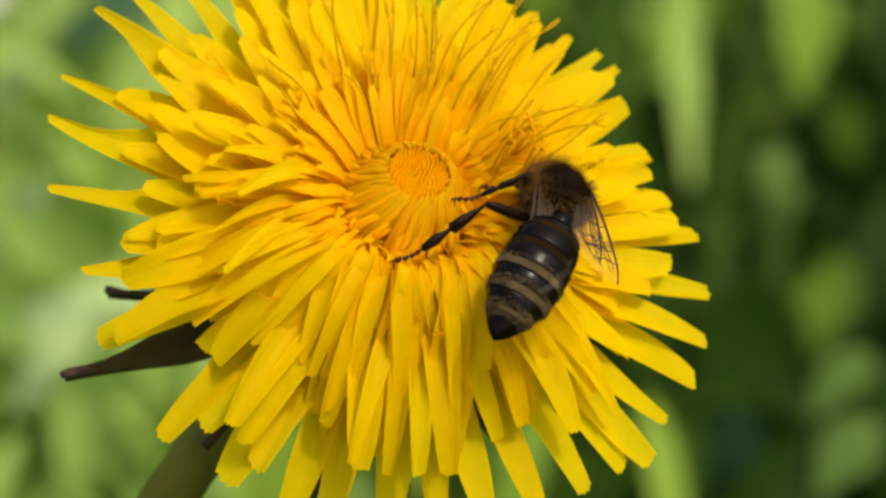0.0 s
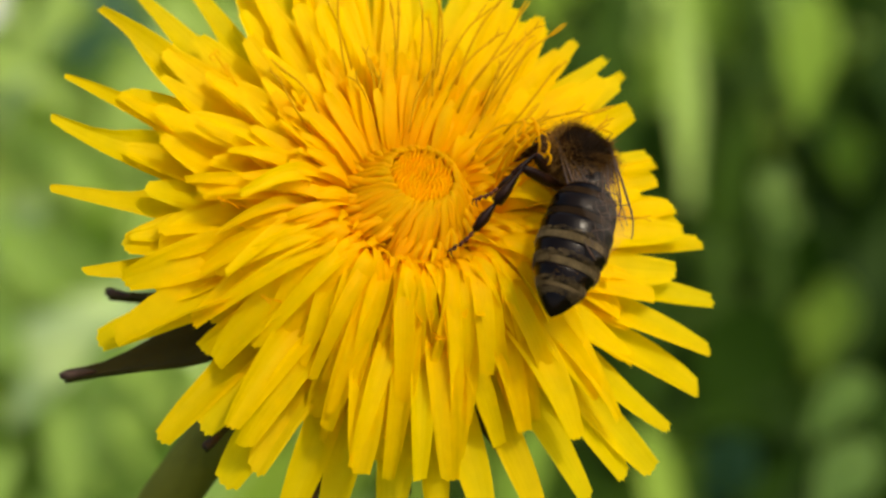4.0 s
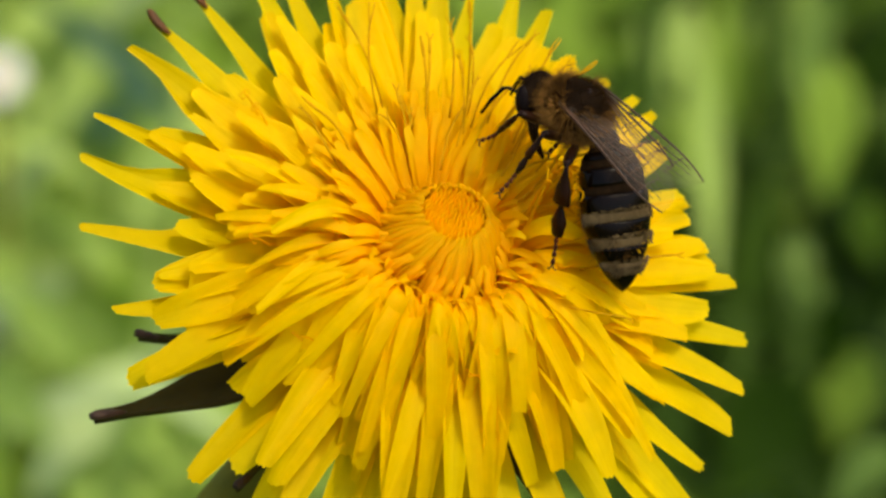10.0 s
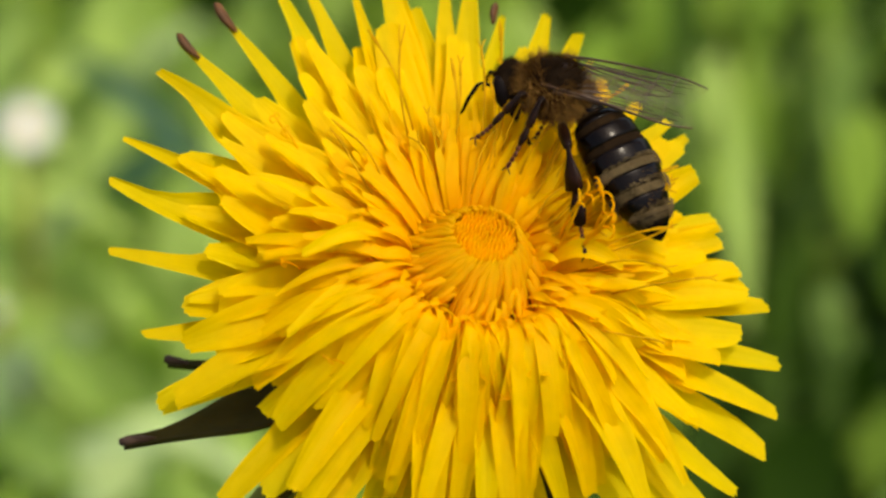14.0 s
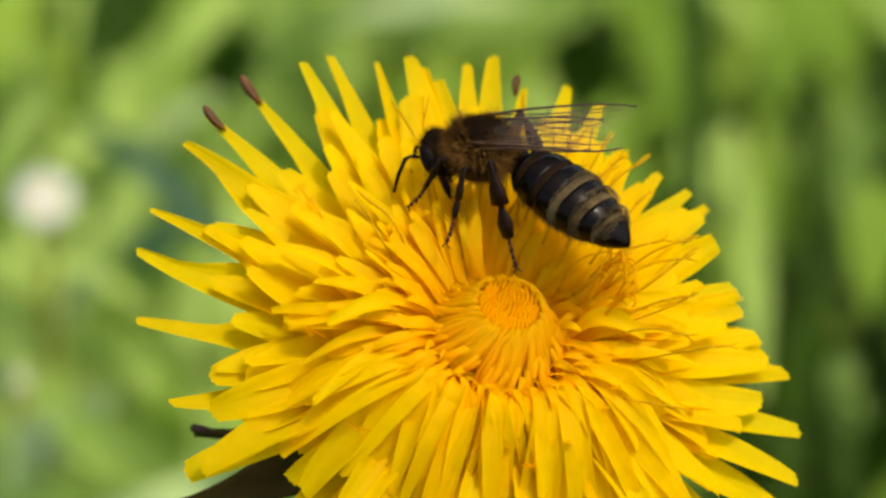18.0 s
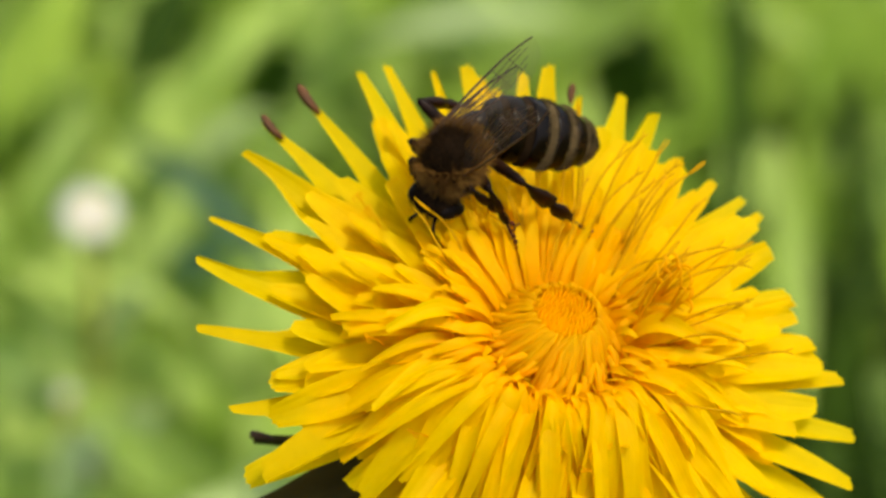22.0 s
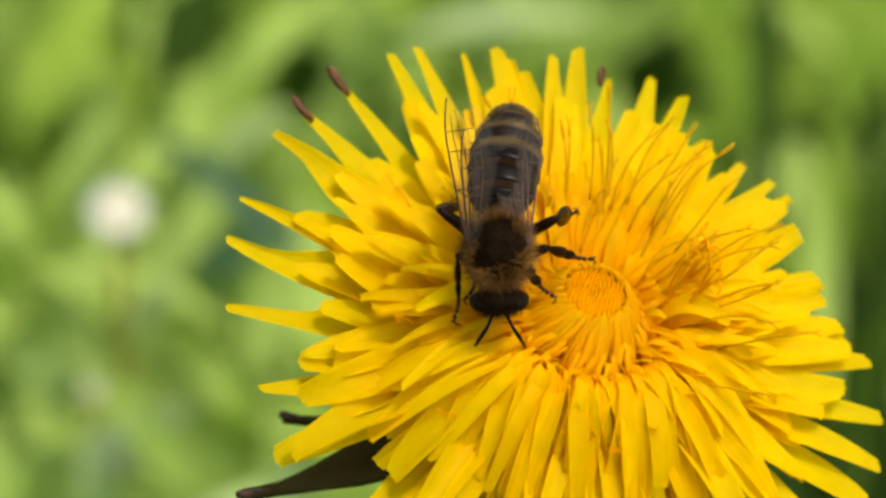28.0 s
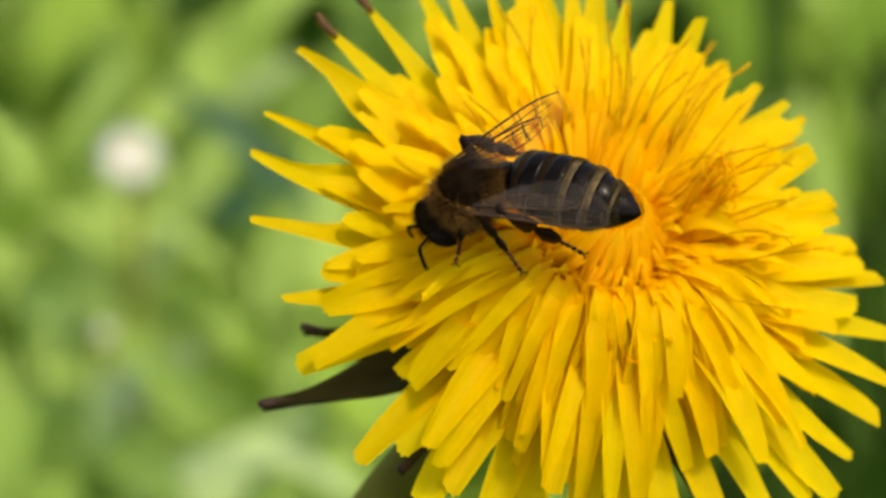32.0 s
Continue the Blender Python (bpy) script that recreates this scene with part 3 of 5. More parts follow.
    prof = [(0, -9.5, 1.5), (0, -9.0, 2.4), (0, -7, 4.2), (0, -4, 4.8), (0, -1.5, 4.4), (0, 0.4, 3.4), (0, 1.2, 1.0)]
    tube([(0, 0, z * MM) for _, z, r in prof], [r * MM for _, z, r in prof], 24, verts, faces)
    part("receptacle", sheet("receptacle", verts, faces), STEM, plant, "green cup under the rays")
    inv = HEAD.inverted()
    foot = inv @ Vector((-0.045, 0.03, -0.004))
    p0, p3 = Vector((0, 0, -8 * MM)), foot
    p1, p2 = Vector((-14 * MM, -8 * MM, -14 * MM)), Vector((-20 * MM, -9 * MM, -36 * MM))
    pts = []
    for i in range(25):
        s = i / 24
        pts.append((1 - s) ** 3 * p0 + 3 * s * (1 - s) ** 2 * p1 + 3 * s * s * (1 - s) * p2 + s ** 3 * p3)
    verts, faces = tube(pts, [(1.55 + 0.5 * i / 24) * MM for i in range(25)], 18)
    part("stem", sheet("stem", verts, faces), STEM, plant, "smooth brownish green hollow stem")
    # bracts under the head
    def bract(az, reach, drop, width, bend_h):
        verts, faces = [], []
        n, m = 14, 6
        for layer in (0, 1):
            for i in range(n + 1):
                s = i / n
                p = bezier((4.2, -4.5), (reach * 0.55, bend_h), (reach, drop), s)
                w = width * np.interp(s, (0, 0.3, 0.55, 0.76, 0.88, 1), (0.75, 1.0, 0.9, 0.4, 0.2, 0.2))
                for j in range(m + 1):
                    e = 2 * j / m - 1
                    verts.append((p[0] * MM, e * w / 2 * MM, (p[1] + 0.22 * w * e * e - layer * 0.7 * (1 - 0.6 * e * e)) * MM))
        off = (n + 1) * (m + 1)
        for i in range(n):
            for j in range(m):
                a = i * (m + 1) + j
                faces.append((a, a + m + 1, a + m + 2, a + 1))
                faces.append((off + a, off + a + 1, off + a + m + 2, off + a + m + 1))
            for j in (0, m):
                a = i * (m + 1) + j
                q = (a, off + a, off + a + m + 1, a + m + 1)
                faces.append(q if j == 0 else q[::-1])
        for j in range(m):
            a = n * (m + 1) + j
            faces.append((a, off + a, off + a + 1, a + 1))
        ob = part("bract", sheet("bract", verts, faces), BRACT, plant, "", turned(az))
        tv, tf = tube([(reach * MM * f, 0, (drop + 0.1 + dz) * MM) for f, dz in ((0.9, -0.1), (0.95, 0), (1.0, 0), (1.02, 0))], [r * MM for r in (0.15, 0.32, 0.42, 0.3)], 8, flat=0.7)
        part("bract_tip", sheet("bract_tip", tv, tf), BRACT_DRY, ob, "dry brownish tip")
        return ob

    bract(198, 18.8, -9.1, 3.5, -8.8)
    bract(174, 15.4, -10.4, 1.7, -9.4)
    bract(183, 12.6, -9.4, 2.6, -8.4)
    for k in range(14):
        az = (k * 360 / 14 + rng.uniform(-6, 6)) % 360
        if not 160 < az < 222:
            bract(az, rng.uniform(12, 16), rng.uniform(-5, -2) - 3 * front(az), rng.uniform(2.4, 3.2), -3)
    # dry brown tips rolled up on three of the rear rays
    for az, reach, rise, size in ((131, 23.3, 3.55, 1), (139, 23.1, 3.15, 0.9), (86, 18.8, 5.6, 0.6)):
        tv, tf = tube([((reach - d * size) * MM, y * size * MM, (rise + u) * MM) for d, y, u in ((2.0, 0, -0.1), (1.5, 0.06, 0.02), (1.0, 0.12, 0.14), (0.5, 0.08, 0.26), (0.1, -0.06, 0.3), (-0.15, -0.2, 0.2))], [r * size * MM for r in (0.2, 0.46, 0.58, 0.6, 0.46, 0.16)], 10, flat=0.5)
        part("dry_tip", sheet("dry_tip", tv, tf), BRACT_TIP, plant, "dry brown rolled tip", turned(az))
    return plant


# ---- the bee ----
def ball(name, rx, ry, rz, rings=14, around=20, shape=None):
    """A rounded body; shape(x, y, z) may push its points. Sizes in millimetres."""
    verts, faces = [], []
    for i in range(1, rings):
        a = math.pi * i / rings
        for k in range(around):
            b = 2 * math.pi * k / around
            v = (rx * math.cos(a), ry * math.sin(a) * math.cos(b), rz * math.sin(a) * math.sin(b))
            verts.append(shape(*v) if shape else v)
    verts += [shape(rx, 0, 0) if shape else (rx, 0, 0), shape(-rx, 0, 0) if shape else (-rx, 0, 0)]
    for i in range(rings - 2):
        for k in range(around):
            a, b = i * around + k, i * around + (k + 1) % around
            faces.append((a, b, b + around, a + around))
    n = len(verts)
    for k in range(around):
        faces.append((n - 2, (k + 1) % around, k))
        a = (rings - 2) * around
        faces.append((n - 1, a + k, a + (k + 1) % around))
    return sheet(name, [tuple(c * MM for c in v) for v in verts], faces)


def hairs(name, rx, ry, rz, count, length, rng, centre=(0, 0, 0), keep=None, sweep=(-0.35, 0, 0), thick=0.015):
    """A coat of short hairs on a rounded body."""
    verts, faces = [], []
    while count:
        v = Vector((rng.gauss(0, 1), rng.gauss(0, 1), rng.gauss(0, 1))).normalized()
        if keep and not keep(v):
            continue
        count -= 1
        p = Vector((v.x * rx, v.y * ry, v.z * rz)) + Vector(centre)
        nor = Vector((v.x / rx, v.y / ry, v.z / rz)).normalized()
        d = (nor + Vector(sweep) + Vector((rng.gauss(0, 0.28), rng.gauss(0, 0.28), rng.gauss(0, 0.28)))).normalized()
        s = d.orthogonal().normalized() * thick
        t = d.cross(s)
        e = p + d * length * rng.uniform(0.6, 1.2)
        k = len(verts)
        for q in (p + s, p - s * 0.5 + t * 0.86, p - s * 0.5 - t * 0.86, e):
            verts.append(tuple(q * MM))
        faces += [(k, k + 1, k + 3), (k + 1, k + 2, k + 3), (k + 2, k, k + 3)]
    return sheet(name, verts, faces, False)


def wing_mesh(name, length, width, tip):
    """A membrane along -x with a straight leading edge on +y; returns the membrane and its veins."""
    n, m = 16, 6
    verts, faces, outline = [], [], []
    for i in range(n + 1):
        s = 1 - (1 - i / n) ** 1.9
        lead = 0.35 + 0.3 * s - 5.5 * max(0, s - 0.7) ** 2 * tip
        trail = lead - width * (0.12 + 0.88 * math.sin(min(1, s / 0.7) * math.pi / 2) ** 1.2) * math.sqrt(max(0.0, 1 - max(0, (s - 0.6) / 0.4) ** 2.2))
        for j in range(m + 1):
            y = lead + (trail - lead) * j / m
            verts.append((-length * s * MM, y * MM, (0.10 * math.sin(j * 2.1 + s * 5) - 0.25 * s * s) * MM))
    for i in range(n):
        for j in range(m):
            a = i * (m + 1) + j
            faces.append((a, a + 1, a + m + 2, a + m + 1))
    vv, vf = [], []
    for j, f0, f1, r in ((0, 0, n, 0.085), (1, 0, 11, 0.05), (2, 1, 12, 0.04), (3, 1, 11, 0.035), (4, 2, 10, 0.035)):
        tube([verts[i * (m + 1) + j] for i in range(f0, f1 + 1)], [r * MM * (1 - 0.5 * (i - f0) / (f1 - f0)) for i in range(f0, f1 + 1)], 4, vv, vf)
    for i in (4, 7, 9):
        tube([verts[i * (m + 1) + j] for j in range(0, 5)], [0.035 * MM] * 5, 4, vv, vf)
    return sheet(name, verts, faces), sheet("vein", vv, vf)


# hip on the thorax, foot's resting place, thigh and shin lengths, all in millimetres
LEGS = [("front", (1.0, 0.7, -1.4), (3.4, 2.2, -4.4), 2.3, 3.7), ("middle", (-0.1, 0.9, -1.6), (0.2, 4.6, -4.6), 2.7, 4.4), ("hind", (-1.1, 0.8, -1.5), (-4.2, 4.6, -4.4), 3.6, 6.3)]


def shin_mesh(length, hind):
    """Lower leg along +x: flat tibia, broad first foot joint, thin claw joints."""
    verts, faces = [], []
    a, b = (0.42, 0.74) if hind else (0.42, 0.68)
    w = 1.45 if hind else 0.75
    xs = [0, 0.08, a * 0.6, a * 0.94, a, a + 0.03, (a + b) / 2, b - 0.02, b]
    rs = [0.16, 0.2, 0.36 * w + 0.08, 0.44 * w + 0.05, 0.2, 0.26, 0.4 * w + 0.04, 0.3 * w, 0.12]
    tube([(x * length * MM, 0, 0) for x in xs], [r * MM for r in rs], 8, verts, faces, 0.55)
    return sheet("shin", verts, faces), b


def claw_mesh(length, b):
    verts, faces = [], []
    x = b * length
    end = length
    step = (end - x) / 4
    for k in range(4):
        q = x + k * step
        tube([((q + f * step) * MM, 0, 0.04 * k * k * MM) for f in (0, 0.3, 0.8, 1.0)], [r * MM for r in (0.08, 0.12, 0.15, 0.08)], 6, verts, faces)
    for s in (-1, 1):
        tube([(end * MM, 0, 0.5 * MM), ((end + 0.25) * MM, s * 0.2 * MM, 0.45 * MM), ((end + 0.38) * MM, s * 0.28 * MM, 0.15 * MM)], [0.06 * MM, 0.05 * MM, 0.015 * MM], 4, verts, faces)
    return sheet("claw", verts, faces)


def honey_bee():
    rng = random.Random(23)
    bee = thing("honey_bee", pose(0, 0, 0.22), "dark striped honey bee with brown fuzzy thorax foraging on the flower", "bee")
    part("thorax", ball("thorax", 2.05, 1.82, 1.74, shape=lambda x, y, z: (x, y, z * (1 if z > 0 else 0.95) + 0.1)), THORAX, bee, "blackish thorax")
    part("fuzz", hairs("fuzz", 2.05, 1.82, 1.74, 3800, 0.45, rng, (0, 0, 0.1)), FUZZ_DARK, bee, "short blackish brown hairs")
    part("fuzz", hairs("fuzz", 2.05, 1.82, 1.74, 4200, 0.9, rng, (0, 0, 0.1), lambda v: v.z + 0.2 * math.sin(7 * v.x + 3 * v.y) < 0.62 or abs(v.x) > 0.75), FUZZ, bee, "golden brown fringe")
    # head
    head = part("head", ball("head", 0.9, 1.6, 1.55, shape=lambda x, y, z: (x, y * (1 - 0.16 * max(0, -z)), z)), THORAX, bee, "black triangular head", pose(2.55 * MM, 0, -0.95 * MM, 0, 34, 0))
    part("fuzz", hairs("fuzz", 0.9, 1.5, 1.5, 1100, 0.42, rng, keep=lambda v: abs(v.y) < 0.75, sweep=(0.1, 0, 0.1)), FUZZ_DARK, head)
    for s in (1, -1):
        part("eye", ball("eye", 0.5, 0.4, 1.0, 12, 16), EYE, head, "large glossy black eye", pose(0.1 * MM, s * 1.32 * MM, 0.22 * MM, s * 14, 0, 0))
        verts, faces = tube([(0.8 * MM, s * 0.35 * MM, 0.2 * MM), (1.5 * MM, s * 0.75 * MM, 0.75 * MM), (1.75 * MM, s * 0.9 * MM, 0.75 * MM), (2.5 * MM, s * 1.25 * MM, 0.1 * MM), (3.2 * MM, s * 1.5 * MM, -0.7 * MM)], [r * MM for r in (0.11, 0.1, 0.13, 0.13, 0.09)], 7)
        part("antenna", sheet("antenna", verts, faces), CHITIN, head, "elbowed black antenna")
    verts, faces = tube([(0.5 * MM, 0, -1.3 * MM), (0.75 * MM, 0, -2.2 * MM), (0.6 * MM, 0, -3.2 * MM), (0.35 * MM, 0, -3.9 * MM)], [r * MM for r in (0.42, 0.3, 0.22, 0.1)], 8)
    part("proboscis", sheet("proboscis", verts, faces), LEG, head, "dark brown tongue")
    # abdomen: six overlapping rings
    abdomen = part("abdomen", ball("abdomen", 1.1, 0.85, 0.85, 10, 14), CHITIN, bee, "tapered glossy abdomen with tan bands", pose(-2.5 * MM, 0, -0.5 * MM))
    stations = [(0.2, 1.0), (0.9, 1.7), (2.35, 2.0), (3.9, 2.06), (5.4, 1.88), (6.85, 1.4), (8.7, 0.16)]
    for k in range(6):
        (x0, r0), (x1, r1) = stations[k], stations[k + 1]
        for band in (0, 1):
            verts, faces = [], []
            cut = 0.36
            fs = (np.linspace(cut, 1.04, 6) if band == 0 else np.linspace(0.0, cut, 4)) if k < 5 else np.linspace(0.16, 1.0, 9) if band == 0 else np.linspace(0.0, 0.2, 3)
            path, radii = [], []
            for f in fs:
                u = x0 + (x1 - x0) * f
                rr = np.interp(u, [q[0] for q in stations], [q[1] for q in stations])
                bulge = 0.10 * math.sin(math.pi * min(1, f))
                path.append((-u * MM, 0, -0.012 * u * u * MM))
                radii.append((rr + bulge + (0.05 if band == 0 else -0.01)) * MM)
            if k == 5:
                radii = [(max(0.0, 1 - f ** 1.35) ** 0.8 * 1.4 + (0.05 if band == 0 else 0.0)) * MM for f in fs]
            tube(path, radii, 28, verts, faces)
            squash = [(x, y, z * 0.8) for x, y, z in verts]
            part("segment" if band == 0 else "hair_band", sheet("segment", squash, faces), CHITIN if band == 0 else BAND if k > 2 else BAND_DIM, abdomen, "glossy black ring" if band == 0 else "tan felted band")
    part("fuzz", hairs("fuzz", 4.0, 1.9, 1.65, 700, 0.3, rng, (-3.8, 0, -0.2), lambda v: v.x > -0.85, (-1.1, 0, 0), 0.014), FUZZ, abdomen)
    part("fuzz", hairs("fuzz", 4.0, 1.95, 1.6, 900, 0.55, rng, (-3.8, 0, -0.3), lambda v: v.z < -0.3 and v.x > -0.9, (-0.9, 0, 0), 0.016), FUZZ, abdomen, "golden underside fringe")
    def felt(v):
        u = 3.9 - 4.1 * v.x
        return any(x0 - 0.05 < u < x0 + 0.45 * (x1 - x0) for (x0, _), (x1, _) in zip(stations[3:6], stations[4:7]))
    part("fuzz", hairs("fuzz", 4.15, 2.12, 1.75, 3600, 0.24, rng, (-3.9, 0, -0.12), felt, (-1.6, 0, 0), 0.02), BAND_HAIR, abdomen, "felted tan hair bands")
    # wings
    wings = []
    for s in (1, -1):
        for kind, length, width, hx in (("fore", 9.3, 2.9, 0.5), ("hind", 6.6, 1.9, -0.3)):
            membrane, veins = wing_mesh("wing", length, width, 1.0 if kind == "fore" else 0.6)
            if s < 0:
                for me in (membrane, veins):
                    me.transform(Matrix.Diagonal((1, -1, 1, 1)))
                    me.flip_normals()
            w = part("wing", membrane, WING, bee, "clear smoky wing with brown veins", pose(hx * MM, s * 1.35 * MM, (1.15 if kind == "fore" else 0.95) * MM))
            part("vein", veins, VEIN, w)
            wings.append((w, s, kind, hx))
    # legs
    legs = []
    for kind, hip, foot, a, b in LEGS:
        for s in (1, -1):
            verts, faces = tube([(x * a * MM, 0, 0) for x in (0, 0.15, 0.45, 0.8, 0.97, 1.0)], [r * MM for r in (0.22, 0.34, 0.42, 0.36, 0.26, 0.16)], 8, flat=0.75)
            leg = part("leg", sheet("leg", verts, faces), LEG, bee, "dark brown jointed leg", pose(hip[0] * MM, s * hip[1] * MM, hip[2] * MM))
            me, cut = shin_mesh(b, kind == "hind")
            shin = part("shin", me, LEG, leg, "", pose(a * MM, 0, 0))
            legs.append((leg, shin, s, kind, Vector(hip), Vector(foot), a, b))
            claw = claw_mesh(b, cut)
            claw.materials.append(FOOT)
            bm = bmesh.new()
            bm.from_mesh(me)
            bm.from_mesh(claw)
            cutoff = len(me.polygons)
            bm.to_mesh(me)
            bm.free()
            me.materials.append(FOOT)
            for i, p in enumerate(me.polygons):
                p.material_index = 1 if i >= cutoff else 0
                p.use_smooth = True
    return bee, abdomen, wings, legs


def skin(x, y):
    """Height of the florets over the flower's plane, in millimetres."""
    return 8.2 - 0.018 * (x * x + y * y)


def limb(a, b, target, side):
    """Thigh and shin turns, in the bee's space, that bring a two-joint leg's foot to target (from the hip)."""
    d = min(max(target.length, abs(a - b) + 0.3), a + b - 0.05)
    w = target.normalized()
    up = (Vector((0, side * 0.55, 1)) - w * w.dot(Vector((0, side * 0.55, 1)))).normalized()
    ca = (a * a + d * d - b * b) / (2 * a * d)
    knee = (w * ca + up * math.sqrt(max(0, 1 - ca * ca))) * a
    low = (w * d - knee).normalized()
    def frame_of(x):
        z = (up - x * up.dot(x)).normalized()
        return Matrix((x, z.cross(x), z)).transposed()
    return frame_of(knee.normalized()), frame_of(low)


ground()
meadow()
flecks()
# single blades and leaves that stand behind the flower
grass_leaf("grass_blade", (-0.0545, 0.2771, 0.0400), (-0.0223, 0.3252, 0.0520), 0.0058, (0, 0, 0.004), LEAF_PALE, "broad pale green grass blade lying in the sunlit meadow")
# dark blades below stand in for shaded gaps in the grass
grass_leaf("grass_blade", (-0.0446, 0.2932, 0.0520), (-0.0360, 0.3032, 0.0640), 0.0074, (0, 0, 0.004), GRASS_DARK_SHADE, "grass blade painted dark green to stand for shade in the meadow")
grass_leaf("grass_blade", (-0.0295, 0.2904, 0.0520), (-0.0224, 0.2785, 0.0640), 0.0079, (0, 0, 0.004), GRASS_DARK_SHADE, "grass blade painted dark green to stand for shade in the meadow")
grass_leaf("grass_blade", (-0.0439, 0.2852, 0.0520), (-0.0238, 0.2350, 0.0640), 0.0035, (0, 0, 0.004), LEAF_TEAL, "blue-green grass blade lying low in the meadow")
grass_leaf("grass_blade", (-0.0619, 0.3055, 0.0380), (-0.0517, 0.3293, 0.0500), 0.0090, (0, 0, 0.004), GRASS, "fresh yellow-green grass blade lying in the meadow")
grass_leaf("grass_blade", (-0.0579, 0.2747, 0.0330), (-0.0534, 0.2948, 0.0450), 0.0074, (0, 0, 0.004), GRASS, "fresh yellow-green grass blade lying in the meadow")
grass_leaf("grass_blade", (-0.0526, 0.2269, 0.0380), (-0.0420, 0.2333, 0.0500), 0.0093, (0, 0, 0.004), LEAF_PALE, "broad pale green grass blade lying in the sunlit meadow")
grass_leaf("grass_blade", (-0.0531, 0.2504, 0.0330), (-0.0465, 0.2553, 0.0450), 0.0070, (0, 0, 0.004), LEAF_PALE, "broad pale green grass blade lying in the sunlit meadow")
grass_leaf("grass_blade", (-0.0359, 0.2526, 0.0330), (-0.0267, 0.2551, 0.0450), 0.0070, (0, 0, 0.004), LEAF_PALE, "broad pale green grass blade lying in the sunlit meadow")
grass_leaf("grass_blade", (-0.0416, 0.2647, 0.0330), (-0.0360, 0.2650, 0.0450), 0.0078, (0, 0, 0.004), GRASS, "fresh yellow-green grass blade lying in the meadow")
grass_leaf("grass_blade", (-0.0605, 0.2498, 0.0380), (-0.0518, 0.2426, 0.0500), 0.0076, (0, 0, 0.004), GRASS, "fresh yellow-green grass blade lying in the meadow")
grass_leaf("grass_blade", (-0.0366, 0.2268, 0.0380), (-0.0287, 0.2241, 0.0500), 0.0086, (0, 0, 0.004), GRASS, "fresh yellow-green grass blade lying in the meadow")
grass_leaf("grass_blade", (-0.0227, 0.3333, 0.0380), (-0.0084, 0.3258, 0.0500), 0.0084, (0, 0, 0.004), GRASS, "fresh yellow-green grass blade lying in the meadow")
grass_leaf("grass_blade", (-0.0170, 0.3317, 0.0380), (0.0137, 0.3183, 0.0500), 0.0105, (0, 0, 0.004), LEAF_PALE, "broad pale green grass blade lying in the sunlit meadow")
grass_leaf("grass_blade", (-0.0014, 0.3347, 0.0330), (0.0166, 0.3231, 0.0450), 0.0078, (0, 0, 0.004), LEAF_PALE, "broad pale green grass blade lying in the sunlit meadow")
grass_leaf("grass_blade", (0.0132, 0.2833, 0.0520), (0.0173, 0.2820, 0.0640), 0.0072, (0, 0, 0.004), GRASS_DARK_SHADE, "grass blade painted dark green to stand for shade in the meadow")
grass_leaf("grass_blade", (0.0251, 0.2255, 0.0730), (0.0262, 0.2715, 0.0850), 0.0038, (0, 0, 0.004), GRASS_DARK_SHADE, "dark upright grass stalk in the meadow")
grass_leaf("grass_blade", (0.0217, 0.3241, 0.0380), (0.0245, 0.3313, 0.0500), 0.0077, (0, 0, 0.004), GRASS, "fresh yellow-green grass blade lying in the meadow")
grass_leaf("grass_blade", (0.0255, 0.3132, 0.0330), (0.0251, 0.3259, 0.0450), 0.0049, (0, 0, 0.004), GRASS, "fresh yellow-green grass blade lying in the meadow")
grass_leaf("grass_blade", (0.0329, 0.2770, 0.0380), (0.0315, 0.2879, 0.0500), 0.0040, (0, 0, 0.004), LEAF_PALE, "broad pale green grass blade lying in the sunlit meadow")
grass_leaf("grass_blade", (0.0384, 0.3099, 0.0380), (0.0422, 0.3223, 0.0500), 0.0062, (0, 0, 0.004), GRASS, "fresh yellow-green grass blade lying in the meadow")
grass_leaf("grass_blade", (0.0475, 0.3213, 0.0330), (0.0459, 0.3344, 0.0450), 0.0064, (0, 0, 0.004), GRASS, "fresh yellow-green grass blade lying in the meadow")
grass_leaf("grass_blade", (0.0385, 0.2769, 0.0380), (0.0363, 0.2786, 0.0500), 0.0053, (0, 0, 0.004), GRASS, "fresh yellow-green grass blade lying in the meadow")
grass_leaf("grass_blade", (0.0465, 0.2781, 0.0380), (0.0437, 0.2812, 0.0500), 0.0066, (0, 0, 0.004), GRASS, "fresh yellow-green grass blade lying in the meadow")
grass_leaf("grass_blade", (0.0240, 0.2258, 0.0520), (0.0237, 0.2515, 0.0640), 0.0055, (0, 0, 0.004), GRASS_DARK_SHADE, "grass blade painted dark green to stand for shade in the meadow")
grass_leaf("grass_blade", (0.0325, 0.2317, 0.0480), (0.0320, 0.2603, 0.0600), 0.0037, (0, 0, 0.004), LEAF_PALE, "broad pale green grass blade lying in the sunlit meadow")
grass_leaf("grass_blade", (0.0517, 0.2497, 0.0380), (0.0490, 0.2441, 0.0500), 0.0044, (0, 0, 0.004), GRASS, "fresh yellow-green grass blade lying in the meadow")
grass_leaf("grass_blade", (0.0451, 0.2423, 0.0520), (0.0464, 0.2512, 0.0640), 0.0069, (0, 0, 0.004), GRASS, "fresh yellow-green grass blade lying in the meadow")
grass_leaf("grass_blade", (0.0444, 0.2543, 0.0540), (0.0430, 0.2539, 0.0660), 0.0047, (0, 0, 0.004), LEAF_PALE, "broad pale green grass blade lying in the sunlit meadow")
